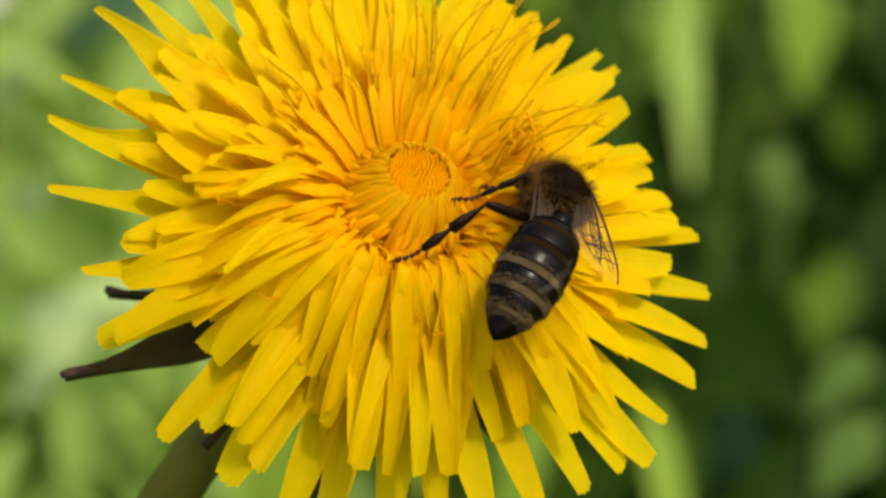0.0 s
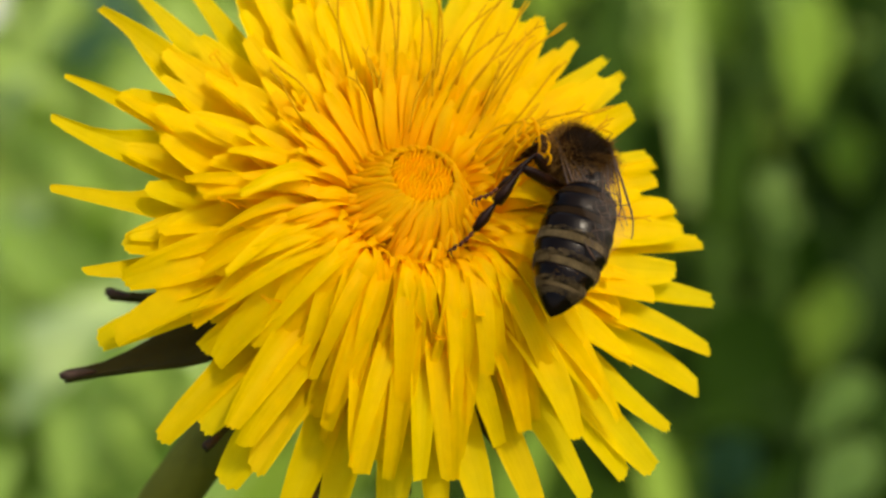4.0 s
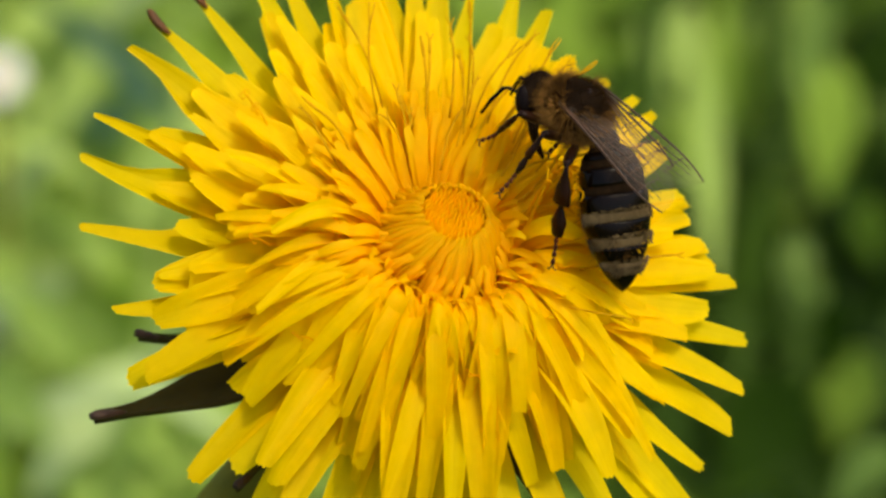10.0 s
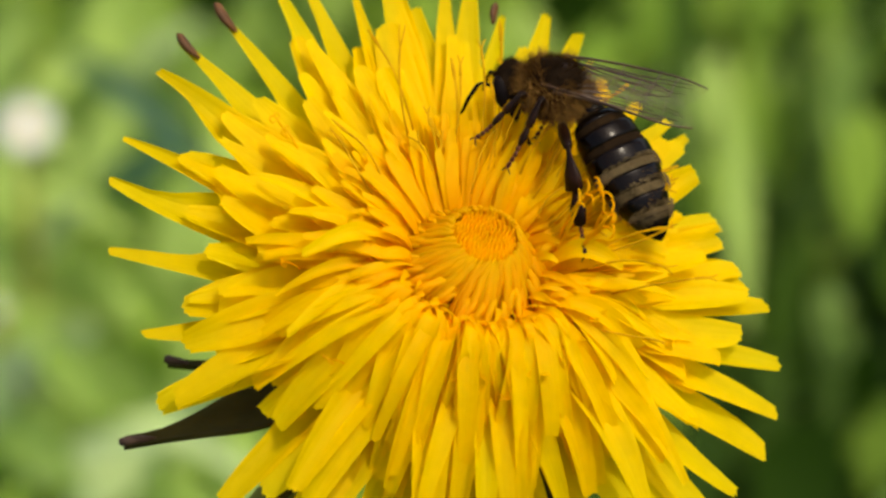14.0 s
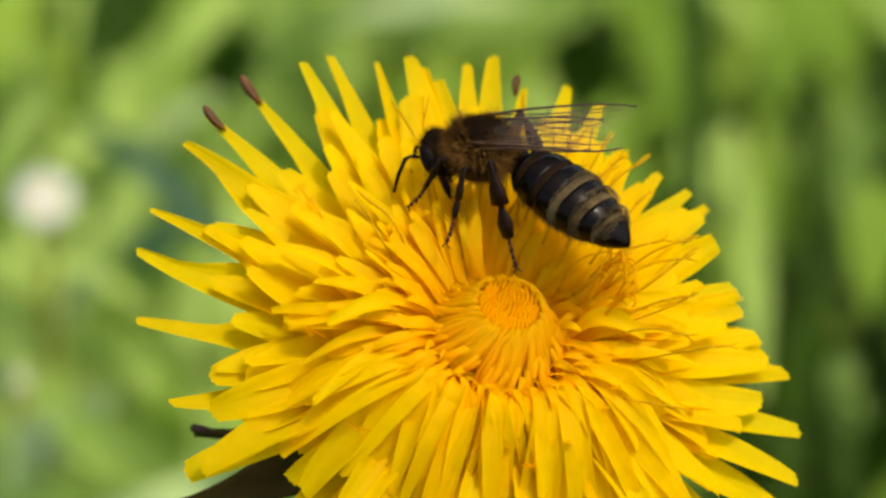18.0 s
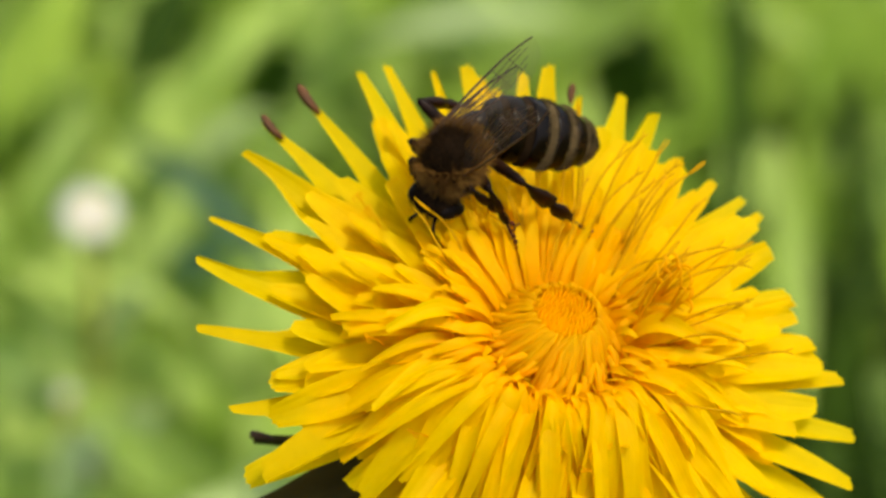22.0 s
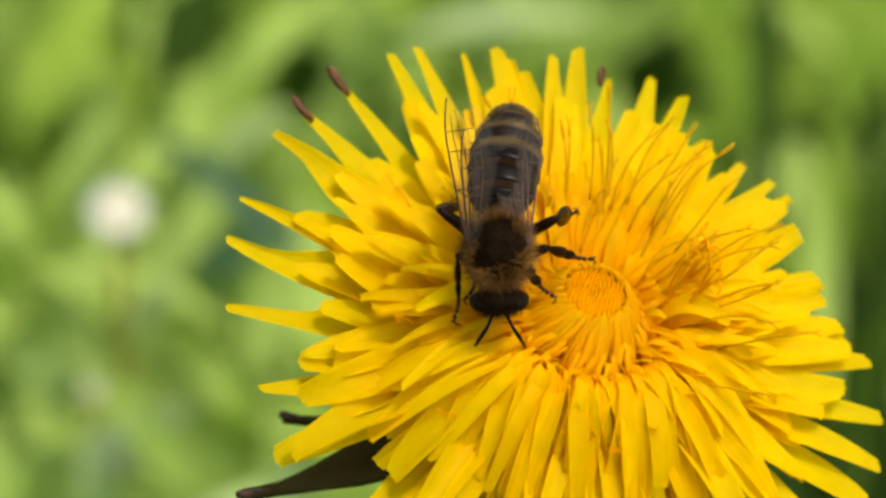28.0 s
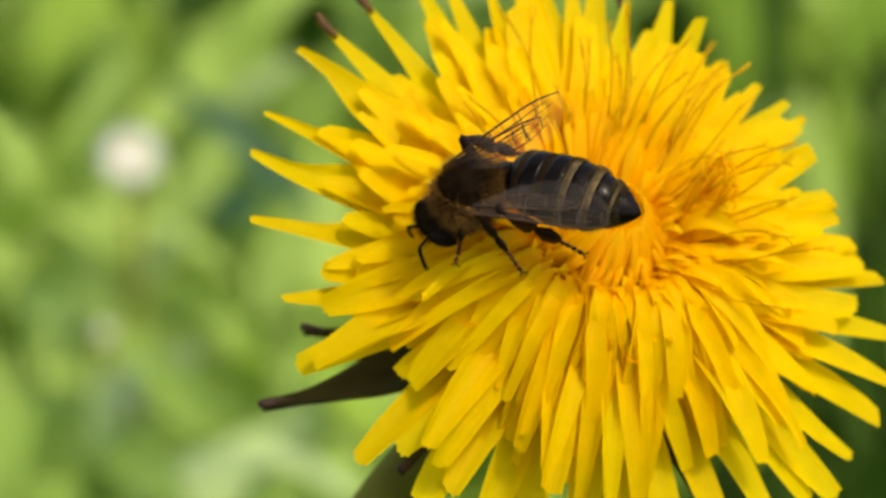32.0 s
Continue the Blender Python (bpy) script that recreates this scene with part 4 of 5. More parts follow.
grass_leaf("grass_blade", (0.0420, 0.2363, 0.0380), (0.0431, 0.2297, 0.0500), 0.0043, (0, 0, 0.004), LEAF_PALE, "broad pale green grass blade lying in the sunlit meadow")
grass_leaf("grass_blade", (0.0319, 0.1875, 0.0520), (0.0397, 0.1883, 0.0640), 0.0098, (0, 0, 0.004), GRASS_DARK_SHADE, "grass blade painted dark green to stand for shade in the meadow")
grass_leaf("grass_blade", (0.0457, 0.2218, 0.0330), (0.0490, 0.2228, 0.0450), 0.0068, (0, 0, 0.004), GRASS, "fresh yellow-green grass blade lying in the meadow")
grass_leaf("grass_blade", (0.0424, 0.1807, 0.0540), (0.0477, 0.1737, 0.0660), 0.0045, (0, 0, 0.004), LEAF_PALE, "broad pale green grass blade lying in the sunlit meadow")
grass_leaf("grass_blade", (0.0422, 0.1675, 0.0540), (0.0475, 0.1624, 0.0660), 0.0061, (0, 0, 0.004), LEAF_PALE, "broad pale green grass blade lying in the sunlit meadow")
grass_leaf("grass_blade", (0.0328, 0.1974, 0.0330), (0.0381, 0.1911, 0.0450), 0.0071, (0, 0, 0.004), LEAF_TEAL, "blue-green grass blade lying low in the meadow")
grass_leaf("grass_blade", (0.0289, 0.2001, 0.0280), (0.0332, 0.1959, 0.0400), 0.0072, (0, 0, 0.004), GRASS, "fresh yellow-green grass blade lying in the meadow")
grass_leaf("grass_blade", (-0.0454, 0.2476, 0.0380), (-0.0376, 0.2408, 0.0500), 0.0069, (0, 0, 0.004), LEAF_PALE, "broad pale green grass blade lying in the sunlit meadow")
grass_leaf("grass_blade", (-0.0454, 0.2266, 0.0380), (-0.0386, 0.2231, 0.0500), 0.0074, (0, 0, 0.004), LEAF_PALE, "broad pale green grass blade lying in the sunlit meadow")
grass_leaf("grass_blade", (-0.0413, 0.2662, 0.0380), (-0.0299, 0.2664, 0.0500), 0.0058, (0, 0, 0.004), LEAF_TEAL, "blue-green grass blade lying low in the meadow")
grass_leaf("grass_blade", (-0.0404, 0.2016, 0.0380), (-0.0314, 0.1990, 0.0500), 0.0089, (0, 0, 0.004), GRASS, "fresh yellow-green grass blade lying in the meadow")
grass_leaf("grass_blade", (-0.0319, 0.1943, 0.0330), (-0.0232, 0.1919, 0.0450), 0.0088, (0, 0, 0.004), LEAF_PALE, "broad pale green grass blade lying in the sunlit meadow")
grass_leaf("grass_blade", (-0.0407, 0.2251, 0.0330), (-0.0331, 0.2185, 0.0450), 0.0067, (0, 0, 0.004), LEAF_PALE, "broad pale green grass blade lying in the sunlit meadow")
grass_leaf("grass_blade", (-0.0535, 0.2513, 0.0380), (-0.0197, 0.1957, 0.0500), 0.0093, (0, 0, 0.004), LEAF_PALE, "broad pale green grass blade lying in the sunlit meadow")
grass_leaf("grass_blade", (-0.0610, 0.2724, 0.0380), (-0.0455, 0.2322, 0.0500), 0.0077, (0, 0, 0.004), LEAF_PALE, "broad pale green grass blade lying in the sunlit meadow")
grass_leaf("grass_blade", (-0.0572, 0.2322, 0.0380), (-0.0411, 0.1987, 0.0500), 0.0086, (0, 0, 0.004), LEAF_PALE, "broad pale green grass blade lying in the sunlit meadow")
grass_leaf("grass_blade", (-0.0402, 0.2563, 0.0380), (-0.0290, 0.2231, 0.0500), 0.0063, (0, 0, 0.004), GRASS, "fresh yellow-green grass blade lying in the meadow")
grass_leaf("grass_blade", (-0.0598, 0.2488, 0.0380), (-0.0515, 0.2368, 0.0500), 0.0057, (0, 0, 0.004), GRASS, "fresh yellow-green grass blade lying in the meadow")
grass_leaf("grass_blade", (0.0397, 0.2223, 0.0540), (0.0406, 0.2086, 0.0660), 0.0036, (0, 0, 0.004), LEAF_PALE, "broad pale green grass blade lying in the sunlit meadow")
grass_leaf("grass_blade", (0.0136, 0.2853, 0.0520), (0.0124, 0.2814, 0.0640), 0.0059, (0, 0, 0.004), GRASS_DARK_SHADE, "grass blade painted dark green to stand for shade in the meadow")
grass_leaf("grass_blade", (0.0280, 0.2569, 0.0520), (0.0266, 0.2699, 0.0640), 0.0047, (0, 0, 0.004), LEAF_PALE, "broad pale green grass blade lying in the sunlit meadow")
grass_leaf("grass_blade", (0.0346, 0.2581, 0.0520), (0.0340, 0.2661, 0.0640), 0.0028, (0, 0, 0.004), GRASS, "fresh yellow-green grass blade lying in the meadow")
grass_leaf("grass_blade", (0.0438, 0.2654, 0.0520), (0.0460, 0.2661, 0.0640), 0.0047, (0, 0, 0.004), LEAF_PALE, "broad pale green grass blade lying in the sunlit meadow")
grass_leaf("grass_blade", (-0.0550, 0.2236, 0.0480), (-0.0360, 0.1838, 0.0600), 0.0072, (0, 0, 0.004), LEAF_PALE, "broad pale green grass blade lying in the sunlit meadow")
grass_leaf("grass_blade", (-0.0591, 0.2448, 0.0480), (-0.0464, 0.2117, 0.0600), 0.0062, (0, 0, 0.004), LEAF_PALE, "broad pale green grass blade lying in the sunlit meadow")
grass_leaf("grass_blade", (-0.0048, 0.2689, 0.0520), (0.0042, 0.2638, 0.0640), 0.0077, (0, 0, 0.004), GRASS_DARK_SHADE, "grass blade painted dark green to stand for shade in the meadow")
# from here on, pale blades with sun glints put into their colour
grass_leaf("grass_blade", (-0.0385, 0.1886, 0.0500), (-0.0270, 0.1954, 0.0620), 0.0063, (0, 0, 0.004), LEAF_GLINT, "grass blade turned flat to the sun, its glint painted silvery pale green", (0.3, -0.5, 0.81))
grass_leaf("grass_blade", (-0.0294, 0.2035, 0.0480), (-0.0233, 0.2025, 0.0600), 0.0047, (0, 0, 0.004), LEAF_GLINT, "grass blade turned flat to the sun, its glint painted silvery pale green", (0.3, -0.5, 0.81))
grass_leaf("grass_blade", (-0.0427, 0.2182, 0.0480), (-0.0360, 0.2131, 0.0600), 0.0054, (0, 0, 0.004), LEAF_GLINT, "grass blade turned flat to the sun, its glint painted silvery pale green", (0.3, -0.5, 0.81))
grass_leaf("grass_blade", (-0.0467, 0.2039, 0.0540), (-0.0407, 0.2005, 0.0660), 0.0065, (0, 0, 0.004), LEAF_GLINT, "grass blade turned flat to the sun, its glint painted silvery pale green", (0.3, -0.5, 0.81))
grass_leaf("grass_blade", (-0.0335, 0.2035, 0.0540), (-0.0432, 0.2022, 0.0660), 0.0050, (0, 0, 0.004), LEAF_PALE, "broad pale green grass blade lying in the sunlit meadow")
grass_leaf("grass_blade", (-0.0393, 0.2100, 0.0540), (-0.0419, 0.1989, 0.0660), 0.0036, (0, 0, 0.004), LEAF_GLINT, "grass blade turned flat to the sun, its glint painted silvery pale green", (0.3, -0.5, 0.81))
grass_leaf("grass_blade", (-0.0348, 0.2056, 0.0540), (-0.0179, 0.1760, 0.0660), 0.0041, (0, 0, 0.004), LEAF_GLINT, "grass blade turned flat to the sun, its glint painted silvery pale green", (0.3, -0.5, 0.81))
grass_leaf("grass_blade", (-0.0424, 0.1939, 0.0540), (-0.0267, 0.1834, 0.0660), 0.0040, (0, 0, 0.004), LEAF_GLINT, "grass blade turned flat to the sun, its glint painted silvery pale green", (0.3, -0.5, 0.81))
grass_leaf("grass_blade", (-0.0518, 0.2256, 0.0520), (-0.0458, 0.2156, 0.0640), 0.0054, (0, 0, 0.004), LEAF_GLINT, "grass blade turned flat to the sun, its glint painted silvery pale green", (0.3, -0.5, 0.81))
grass_leaf("grass_blade", (-0.0385, 0.2790, 0.0480), (-0.0270, 0.2777, 0.0600), 0.0026, (0, 0, 0.004), LEAF_GLINT, "grass blade turned flat to the sun, its glint painted silvery pale green", (0.3, -0.5, 0.81))
grass_leaf("grass_blade", (-0.0166, 0.3152, 0.0480), (0.0078, 0.2988, 0.0600), 0.0047, (0, 0, 0.004), LEAF_GLINT, "grass blade turned flat to the sun, its glint painted silvery pale green", (0.3, -0.5, 0.81))
grass_leaf("grass_blade", (-0.0448, 0.2450, 0.0480), (-0.0383, 0.2378, 0.0600), 0.0037, (0, 0, 0.004), LEAF_GLINT, "grass blade turned flat to the sun, its glint painted silvery pale green", (0.3, -0.5, 0.81))
# invented white flowers in place of bright glints low in the grass
glint_flower((-0.0462, 0.2140, 0.0620), 2.0)
glint_flower((-0.0427, 0.2026, 0.0620), 2.4)
glint_flower((-0.0452, 0.2445, 0.0660), 6.7)
dandelion()
bee, abdomen, wings, legs = honey_bee()


def motions():
    rows = [
        (0, pose(0.01084, -0.00326, 0.20524, 30.6, 6.5, 98.5)),
        (0.5, pose(0.01038, -0.00304, 0.20560, 31.5, 8.4, 94.2)),
        (1, pose(0.01078, -0.00289, 0.20542, 32.3, 10.5, 89.7)),
        (1.5, pose(0.01150, -0.00243, 0.20517, 42.5, 14.3, 72.1)),
        (2, pose(0.01214, -0.00253, 0.20470, 47.1, 16.7, 54.0)),
        (2.5, pose(0.01140, -0.00158, 0.20552, 40.1, 16.0, 79.3)),
        (3, pose(0.01081, -0.00223, 0.20565, 23.4, 12.5, 104.3)),
        (3.5, pose(0.01137, -0.00125, 0.20607, 21.6, 9.2, 108.1)),
        (5.5, pose(0.01228, -0.00041, 0.20743, 17.4, -5.9, 122.1)),
        (6, pose(0.01231, -0.00052, 0.20780, 16.9, -9.6, 125.8)),
        (6.5, pose(0.01129, 0.00001, 0.20863, 9.7, -13.9, 131.9)),
        (7, pose(0.01119, 0.00037, 0.20887, 3.2, -18.3, 138.5)),
        (7.5, pose(0.01020, -0.00040, 0.20857, 4.1, -14.4, 142.5)),
        (8, pose(0.00975, -0.00023, 0.20817, 5.2, -10.6, 146.8)),
        (8.5, pose(0.01186, 0.00192, 0.20769, 9.5, -3.0, 142.0)),
        (9, pose(0.01010, 0.00127, 0.20875, 15.2, 4.4, 137.2)),
        (9.5, pose(0.00862, 0.00037, 0.21024, 9.1, -7.6, 139.4)),
        (10, pose(0.00986, 0.00179, 0.21087, 4.6, -19.6, 142.3)),
        (10.5, pose(0.00947, 0.00144, 0.21025, 3.1, -14.7, 147.9)),
        (11, pose(0.00907, 0.00143, 0.20970, 2.2, -9.7, 153.3)),
        (11.5, pose(0.00815, 0.00137, 0.21008, 2.4, -8.3, 154.2)),
        (12, pose(0.00749, 0.00307, 0.21055, 2.2, -7.3, 155.1)),
        (12.5, pose(0.00726, 0.00305, 0.21062, 2.1, -10.0, 154.2)),
        (13, pose(0.00724, 0.00297, 0.21063, 1.7, -12.7, 153.4)),
        (13.5, pose(0.00715, 0.00475, 0.21083, 1.6, -12.1, 153.8)),
        (15.5, pose(0.00554, 0.00798, 0.21141, 1.6, -8.5, 155.1)),
        (16, pose(0.00482, 0.00655, 0.21172, 1.6, -7.6, 155.4)),
        (16.5, pose(0.00270, 0.00667, 0.21219, -2.0, 8.1, 162.2)),
        (17, pose(0.00143, 0.00500, 0.21239, -4.6, 23.7, 169.4)),
        (17.5, pose(0.00198, 0.00772, 0.21235, -0.1, 11.6, 164.0)),
        (18, pose(0.00120, 0.00527, 0.21262, 4.6, -1.1, 158.8)),
        (18.5, pose(0.00104, 0.00569, 0.21263, 2.6, -2.4, 158.0)),
        (19, pose(0.00138, 0.00566, 0.21260, 0.8, -3.4, 157.2)),
        (19.5, pose(0.00070, 0.00714, 0.21284, -5.1, 9.9, 166.3)),
        (20, pose(0.00012, 0.00641, 0.21312, -8.2, 22.9, 176.4)),
        (20.5, pose(-0.00065, 0.00483, 0.21315, -14.7, 30.8, -169.4)),
        (21, pose(-0.00138, 0.00555, 0.21322, -15.8, 37.0, -152.6)),
        (21.5, pose(-0.00146, 0.00265, 0.21307, -17.9, 41.8, -146.7)),
        (22, pose(-0.00380, 0.00415, 0.21316, -18.6, 46.5, -139.8)),
        (22.5, pose(-0.00388, 0.00301, 0.21310, -18.0, 42.8, -145.4)),
        (23, pose(-0.00495, 0.00461, 0.21312, -16.7, 39.0, -150.2)),
        (23.5, pose(-0.00484, 0.00244, 0.21270, -14.5, 41.5, -135.3)),
        (24, pose(-0.00408, -0.00028, 0.21200, -13.1, 42.0, -119.7)),
        (24.5, pose(-0.00397, -0.00044, 0.21188, -11.3, 43.5, -120.6)),
        (25, pose(-0.00437, -0.00094, 0.21166, -10.0, 44.7, -121.5)),
        (25.5, pose(-0.00541, -0.00128, 0.21140, -8.0, 44.8, -116.1)),
        (27.5, pose(-0.00272, -0.00379, 0.21054, -0.3, 42.7, -93.4)),
        (28, pose(-0.00293, -0.00419, 0.21030, 0.3, 41.5, -88.4)),
        (28.2, pose(-0.00084, -0.00503, 0.20996, -0.4, 42.0, -89.6)),
        (28.5, pose(-0.00271, -0.00473, 0.21010, -1.6, 42.8, -91.5)),
        (28.7, pose(-0.00134, -0.00568, 0.20970, -2.3, 43.3, -92.7)),
        (29, pose(-0.00293, -0.00632, 0.20944, -3.4, 44.2, -94.6)),
        (29.2, pose(-0.00336, -0.00585, 0.20962, 1.5, 43.5, -88.8)),
        (29.5, pose(-0.00099, -0.00560, 0.20969, 8.7, 42.0, -80.4)),
        (29.7, pose(-0.00155, -0.00700, 0.20909, 13.2, 40.6, -75.0)),
        (30, pose(-0.00062, -0.00678, 0.20914, 19.4, 38.2, -67.5)),
        (30.2, pose(-0.00060, -0.00643, 0.20933, 22.4, 37.9, -62.5)),
        (30.5, pose(-0.00143, -0.00306, 0.21069, 26.5, 37.1, -55.0)),
        (30.7, pose(0.00177, -0.00209, 0.21067, -13.5, 42.3, -118.3)),
        (31, pose(-0.00203, -0.00478, 0.21009, -22.8, 9.1, -159.7)),
        (31.2, pose(-0.00371, -0.00842, 0.20826, -23.1, 13.4, -161.7)),
        (31.5, pose(-0.00539, -0.00333, 0.21027, -24.0, 19.9, -164.9)),
        (31.7, pose(-0.00600, -0.00585, 0.20912, -24.8, 24.2, -167.1)),
        (32, pose(-0.00586, -0.00552, 0.20918, -26.4, 30.4, -170.6)),
    ]
    walk(bee, rows)
    walk(abdomen, [
        (0, pose(-0.0025, 0, -0.0005, -0.0, -37.8, -20.7)),
        (0.5, pose(-0.0025, 0, -0.0005, 0.0, -35.1, -3.9)),
        (1, pose(-0.0025, 0, -0.0005, 0.0, -27.5, -10.4)),
        (1.5, pose(-0.0025, 0, -0.0005, 0.0, -16.5, 5.3)),
        (2, pose(-0.0025, 0, -0.0005, 0.0, -8.8, 13.2)),
        (2.5, pose(-0.0025, 0, -0.0005, 0.0, -27.2, 11.0)),
        (3, pose(-0.0025, 0, -0.0005, -0.0, -36.7, -24.0)),
        (3.5, pose(-0.0025, 0, -0.0005, -0.0, -42.1, -24.4)),
        (5.5, pose(-0.0025, 0, -0.0005, 0.0, -37.4, -43.1)),
        (6, pose(-0.0025, 0, -0.0005, 0.0, -45.3, -49.8)),
        (6.5, pose(-0.0025, 0, -0.0005, -0.0, -35.1, -42.2)),
        (7, pose(-0.0025, 0, -0.0005, -0.0, -19.1, -38.3)),
        (7.5, pose(-0.0025, 0, -0.0005, 0.0, -4.5, -30.6)),
        (8, pose(-0.0025, 0, -0.0005, 0.0, -4.8, -30.2)),
        (8.5, pose(-0.0025, 0, -0.0005, 0.0, -33.9, -59.3)),
        (9, pose(-0.0025, 0, -0.0005, -0.0, -40.3, -37.9)),
        (9.5, pose(-0.0025, 0, -0.0005, 0.0, -30.2, -25.4)),
        (10, pose(-0.0025, 0, -0.0005, -0.0, -40.5, -21.1)),
        (10.5, pose(-0.0025, 0, -0.0005, -0.0, -12.4, -37.1)),
        (11, pose(-0.0025, 0, -0.0005, 0.0, -10.9, -27.2)),
        (11.5, pose(-0.0025, 0, -0.0005, 0.0, -11.8, -18.2)),
        (12, pose(-0.0025, 0, -0.0005, -0.0, -17.4, -20.4)),
        (12.5, pose(-0.0025, 0, -0.0005, 0.0, -16.7, -19.2)),
        (13, pose(-0.0025, 0, -0.0005, 0.0, -21.9, -15.2)),
        (13.5, pose(-0.0025, 0, -0.0005, 0.0, -22.9, -19.2)),
        (15.5, pose(-0.0025, 0, -0.0005, 0.0, -32.8, -29.1)),
        (16, pose(-0.0025, 0, -0.0005, 0.0, -12.2, -23.3)),
        (16.5, pose(-0.0025, 0, -0.0005, 0.0, -20.3, -32.8)),
        (17, pose(-0.0025, 0, -0.0005, 0.0, -23.8, -46.4)),
        (17.5, pose(-0.0025, 0, -0.0005, -0.0, -19.1, -26.4)),
        (18, pose(-0.0025, 0, -0.0005, 0.0, -11.2, -19.6)),
        (18.5, pose(-0.0025, 0, -0.0005, 0.0, -3.5, -17.3)),
        (19, pose(-0.0025, 0, -0.0005, 0.0, -12.0, -18.3)),
        (19.5, pose(-0.0025, 0, -0.0005, 0.0, -8.3, -40.2)),
        (20, pose(-0.0025, 0, -0.0005, 0.0, -21.7, -38.9)),
        (20.5, pose(-0.0025, 0, -0.0005, 0.0, -27.6, -22.1)),
        (21, pose(-0.0025, 0, -0.0005, 0.0, -67.8, -30.3)),
        (21.5, pose(-0.0025, 0, -0.0005, 0.0, -69.3, -0.5)),
        (22, pose(-0.0025, 0, -0.0005, -0.0, -47.1, -59.9)),
        (22.5, pose(-0.0025, 0, -0.0005, 0.0, -50.3, -29.5)),
        (23, pose(-0.0025, 0, -0.0005, -0.0, -40.5, -30.4)),
        (23.5, pose(-0.0025, 0, -0.0005, -0.0, -36.2, -40.9)),
        (24, pose(-0.0025, 0, -0.0005, -0.0, -41.6, -24.1)),
        (24.5, pose(-0.0025, 0, -0.0005, 0.0, -41.6, -33.8)),
        (25, pose(-0.0025, 0, -0.0005, 0.0, -32.8, -25.1)),
        (25.5, pose(-0.0025, 0, -0.0005, 0.0, -40.5, -21.3)),
        (27.5, pose(-0.0025, 0, -0.0005, 0.0, -25.3, 2.3)),
        (28, pose(-0.0025, 0, -0.0005, 0.0, -18.7, -8.9)),
        (28.2, pose(-0.0025, 0, -0.0005, -0.0, -26.0, 10.6)),
        (28.5, pose(-0.0025, 0, -0.0005, 0.0, -29.3, 12.9)),
        (28.7, pose(-0.0025, 0, -0.0005, 0.0, -24.8, 12.0)),
        (29, pose(-0.0025, 0, -0.0005, 0.0, -24.8, -1.0)),
        (29.2, pose(-0.0025, 0, -0.0005, 0.0, -34.7, -3.6)),
        (29.5, pose(-0.0025, 0, -0.0005, 0.0, -25.1, 17.3)),
        (29.7, pose(-0.0025, 0, -0.0005, 0.0, -15.6, 16.3)),
        (30, pose(-0.0025, 0, -0.0005, 0.0, -10.4, 4.2)),
        (30.2, pose(-0.0025, 0, -0.0005, 0.0, -25.1, 10.3)),
        (30.5, pose(-0.0025, 0, -0.0005, 0.0, -40.5, -3.7)),
        (30.7, pose(-0.0025, 0, -0.0005, -0.0, -47.9, 10.7)),
        (31, pose(-0.0025, 0, -0.0005, 0.0, -39.3, 9.0)),
        (31.2, pose(-0.0025, 0, -0.0005, 0.0, -20.3, 4.5)),
        (31.5, pose(-0.0025, 0, -0.0005, 0.0, -25.0, -51.5)),
        (31.7, pose(-0.0025, 0, -0.0005, 0.0, -15.9, -41.7)),
        (32, pose(-0.0025, 0, -0.0005, 0.0, -3.7, -46.6)),
    ])
    # wings: seconds, spread, lift and roll in degrees, for the near and the far side of the body
    poise = {1: [(0, 2, -26, 16), (1, -2, -26, 16), (2, 10, -14, 0), (3, -6, -26, 32), (6, 10, -14, 16), (7, -2, -18, 16), (8, 14, 6, 32), (9, 6, -14, 32), (10, 10, -2, 16), (11, -14, 2, 16), (12, -10, 2, 16), (13, -18, -6, 16), (16, -10, 6, 16), (17, -6, -6, 16), (18, -10, 6, 32), (19, -14, 6, 16), (20, 22, 2, 32), (21, 46, 34, 32), (22, 42, 38, 48), (23, 46, 30, 32), (24, 2, -26, -16), (25, -2, -26, -16), (28, 6, -10, 0), (29, 2, -10, -16), (30, 2, -18, -16), (30.5, 6, -26, -16), (30.7, 34, -26, 16), (31, 22, 10, 0), (32, 38, -2, 0)],
             -1: [(0, 6, -6, 0), (1, 10, -26, -16), (2, 10, -14, 0), (3, 2, -14, -16), (6, -14, -2, -16), (7, -2, -2, -16), (8, -6, 10, -32), (9, -10, -2, -32), (10, -6, 2, -16), (11, 2, 14, -16), (12, 10, 6, -16), (13, -2, 14, -16), (16, 6, 14, -16), (17, 10, -2, -16), (18, 10, 14, -16), (19, 2, 18, -16), (20, 14, -10, -16), (21, 6, -22, -16), (22, -10, -6, 16), (23, -14, -6, 0), (24, -6, 14, 0), (25, -10, 6, 16), (28, 10, 26, 16), (29, 6, -10, 0), (30, 2, -18, 0), (30.5, -6, -26, -16), (30.7, 26, -22, 0), (31, 6, 18, 0), (32, -10, 22, -16)]}
    for wing, s, kind, hx in wings:
        more = 0 if kind == "fore" else -7
        walk(wing, [(t, pose(hx * MM, s * 1.35 * MM, (1.15 if kind == "fore" else 0.95) * MM, -s * roll, lift, -s * (spread + more))) for t, spread, lift, roll in poise[s]])
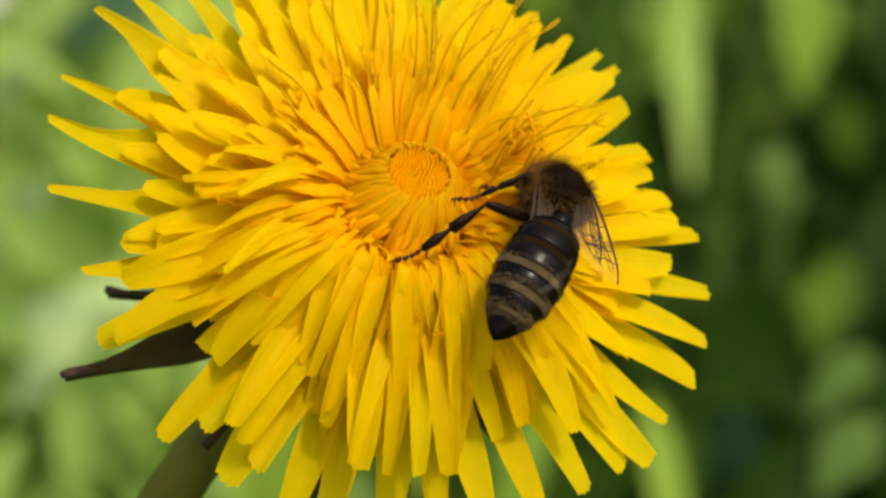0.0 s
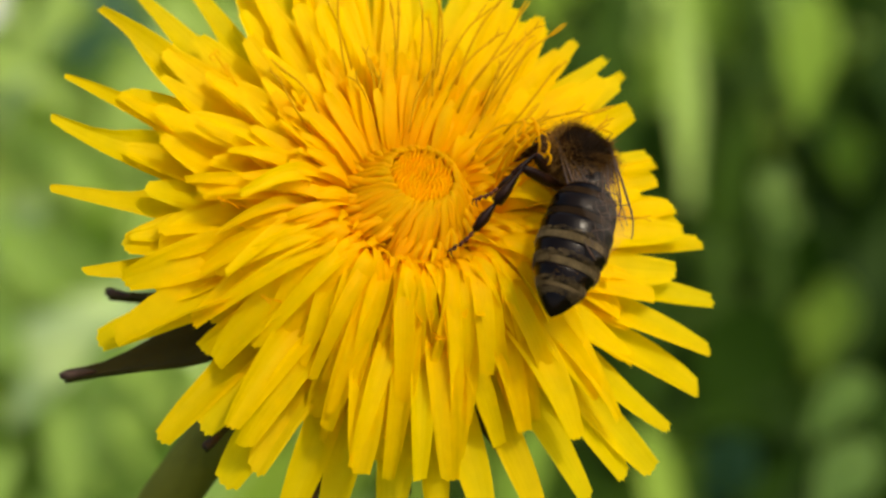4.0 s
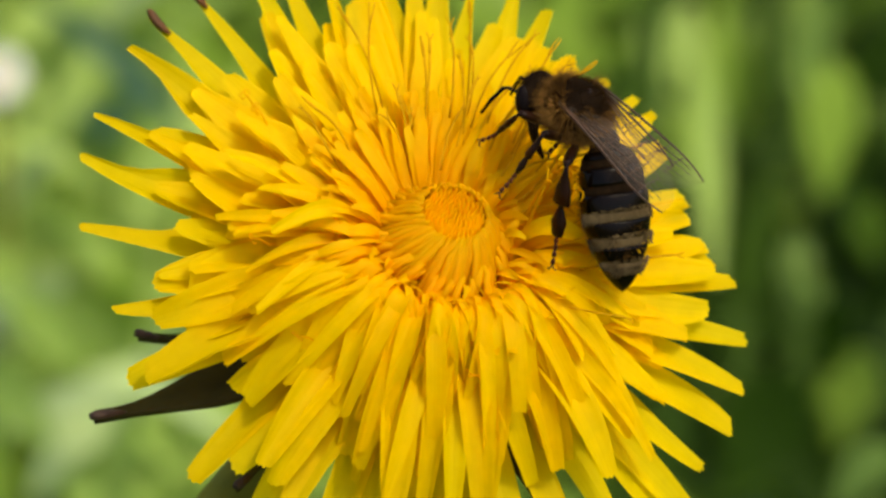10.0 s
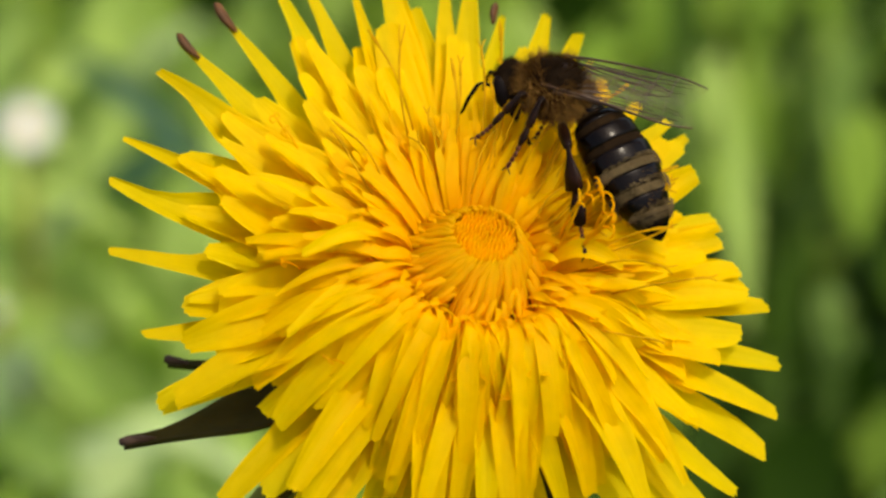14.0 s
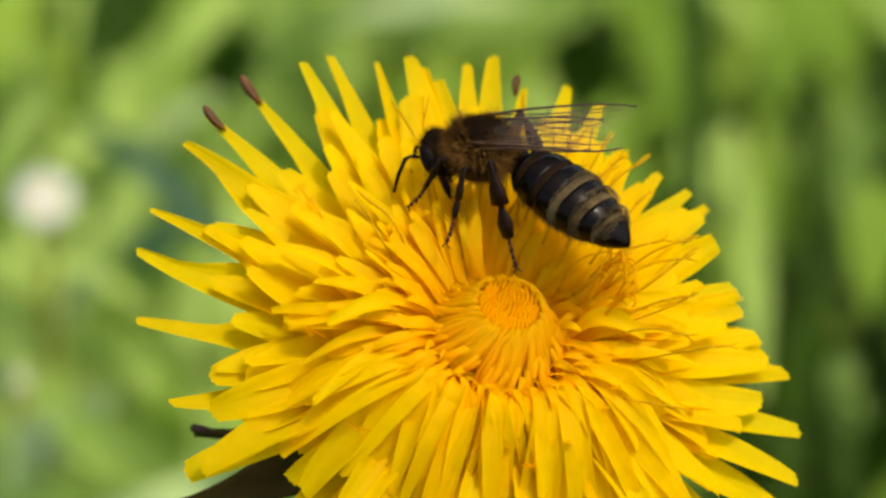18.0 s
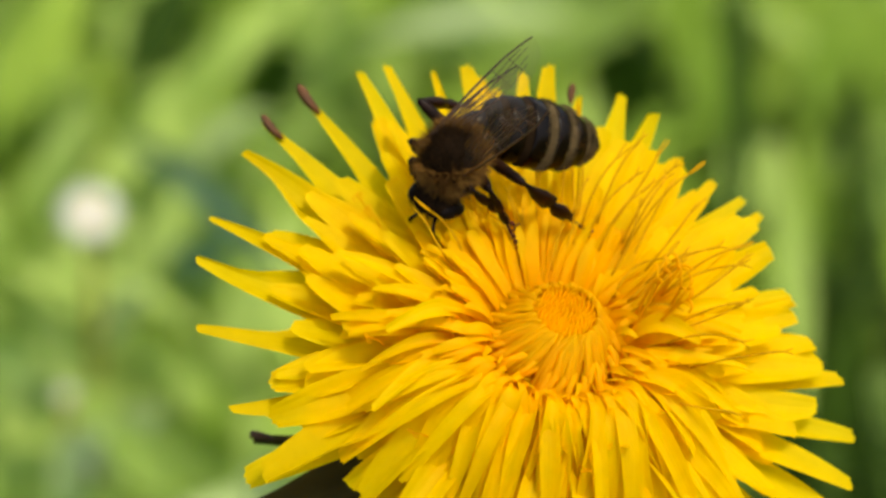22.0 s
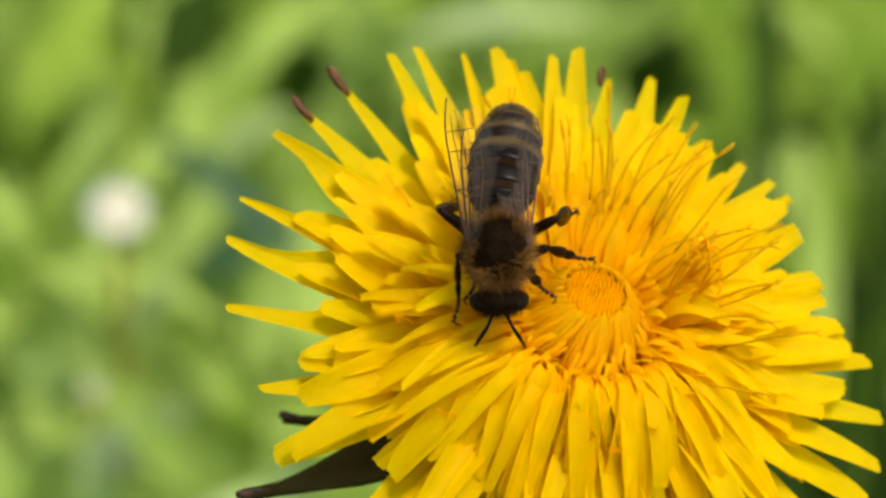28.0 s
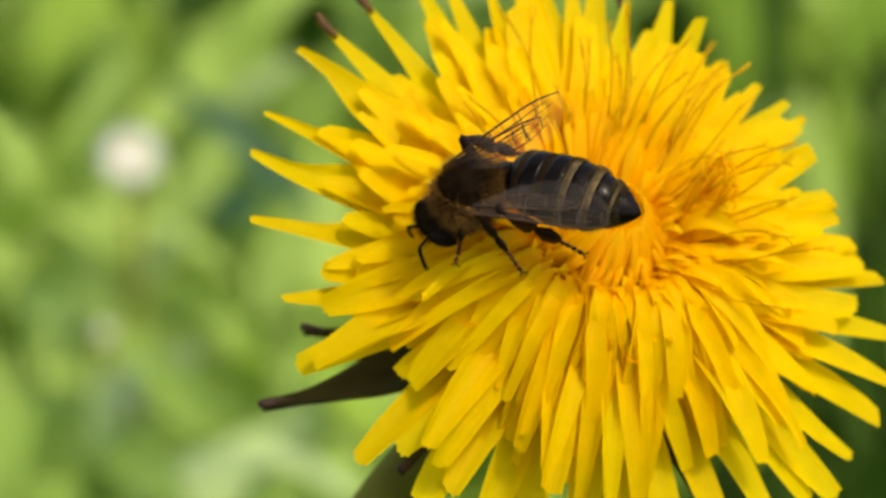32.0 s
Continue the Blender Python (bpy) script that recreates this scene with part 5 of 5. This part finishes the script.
    # legs: each foot stays on the flower until the body has left it behind
    # where some feet stand on the flower: seconds and place in its space, millimetres
    steps = {
        ("hind", 1): [(0, -0.7, -6.4, 6.2), (1, -0.4, -6.4, 6.2), (2, -0.4, -6.8, 6.2), (3, -0.1, -6.3, 6.2), (3.5, 2, -5.5, 6.4), (5.5, 2.3, -5.4, 6.3), (6, 2.1, -5.3, 6.3),
            (6.5, 2.3, -5, 6.4), (7, 6.4, -3.1, 6), (8, 5.2, -3.8, 6.2), (9, 5.4, -3.7, 6.2), (9.5, 6.6, -1.8, 6.2), (10, 6.4, -2.1, 6.2), (10.5, 6.5, -2.1, 6.1),
            (11, 6.9, -3, 5.9), (11.5, 6.2, -2.1, 6.2), (12, 6.4, -2.1, 6.1), (12.5, 6.2, -2.4, 6.2), (13, 5.9, -2.4, 6.2), (13.5, 6.6, -1.3, 6.2), (15.5, 4.6, 1.4, 6.6),
            (16, 4, 1.2, 6.7), (16.5, 4.4, 1, 6.6), (17, 5.3, 5.6, 5.9), (17.5, 5.3, 5.5, 5.9), (20, 2.6, 5.9, 6.2), (20.5, 2.1, 6.5, 6.1), (21, 1.8, 6.4, 6.2),
            (21.5, 1.9, 7.6, 5.9), (22, 1.8, 7.3, 6), (22.5, 1.4, 8, 5.8), (23, 1.7, 7.5, 5.9), (23.5, 1.5, 6.9, 6.1), (24, 1.3, 12.2, 4.3), (24.5, 1.8, 11.2, 4.6),
            (25, 1.2, 12, 4.4), (25.5, 0.4, 10.9, 4.8), (27.5, 0.3, 10.7, 4.9)],
        ("middle", 1): [(19, -1.3, 5, 6.4), (20, -1.1, 7.2, 6), (21, -1.2, 4.3, 6.6), (22, -2.5, 5.5, 6.3), (23, -2, 6, 6.3), (24, -2.3, 6, 6.2), (25, -2, 6.8, 6.1),
            (25.5, -3.5, 4.7, 6.4)],
        ("middle", -1): [(27.5, -10.6, 6, 4.3), (28, -9.9, 1.1, 5.2), (28.2, -7.6, -2.3, 5.9), (29, -10.2, -1.3, 5), (30, -11.1, 0.6, 4.7), (30.2, -10.5, -1.6, 4.9)],
    }
    inv = HEAD.inverted()
    for leg, shin, s, kind, hip, foot, a, b in legs:
        known = steps.get((kind, s), [])
        up, low, held = [], [], None
        root = Vector((hip.x, hip.y * s, hip.z))
        for t, m in rows:
            rest = inv @ (m @ (Vector((foot.x, (2.8 if s < 0 and kind != "front" else foot.y) * s, foot.z)) * MM)) / MM
            rest.z = max(rest.z - 1.5, min(rest.z + 2.5, skin(rest.x, rest.y)))
            if held is None or (held - rest).length > 2.2:
                held = rest
            for k, x, y, z in known:
                if abs(k - t) < 0.26:
                    held = Vector((x, y, z))
            target = (m.inverted() @ (HEAD @ (held * MM))) / MM - root
            if s < 0 and kind != "front" and t < 16:
                target = Vector((foot.x * 0.9, 0.2, -3.3)) - root  # tucked under the body
            thigh, calf = limb(a, b, target, -0.8 * s if s < 0 and kind != "front" and t < 16 else s)
            up.append((t, Matrix.Translation(root * MM) @ thigh.to_4x4()))
            low.append((t, Matrix.Translation((a * MM, 0, 0)) @ (thigh.transposed() @ calf).to_4x4()))
        walk(leg, up)
        walk(shin, low)


motions()
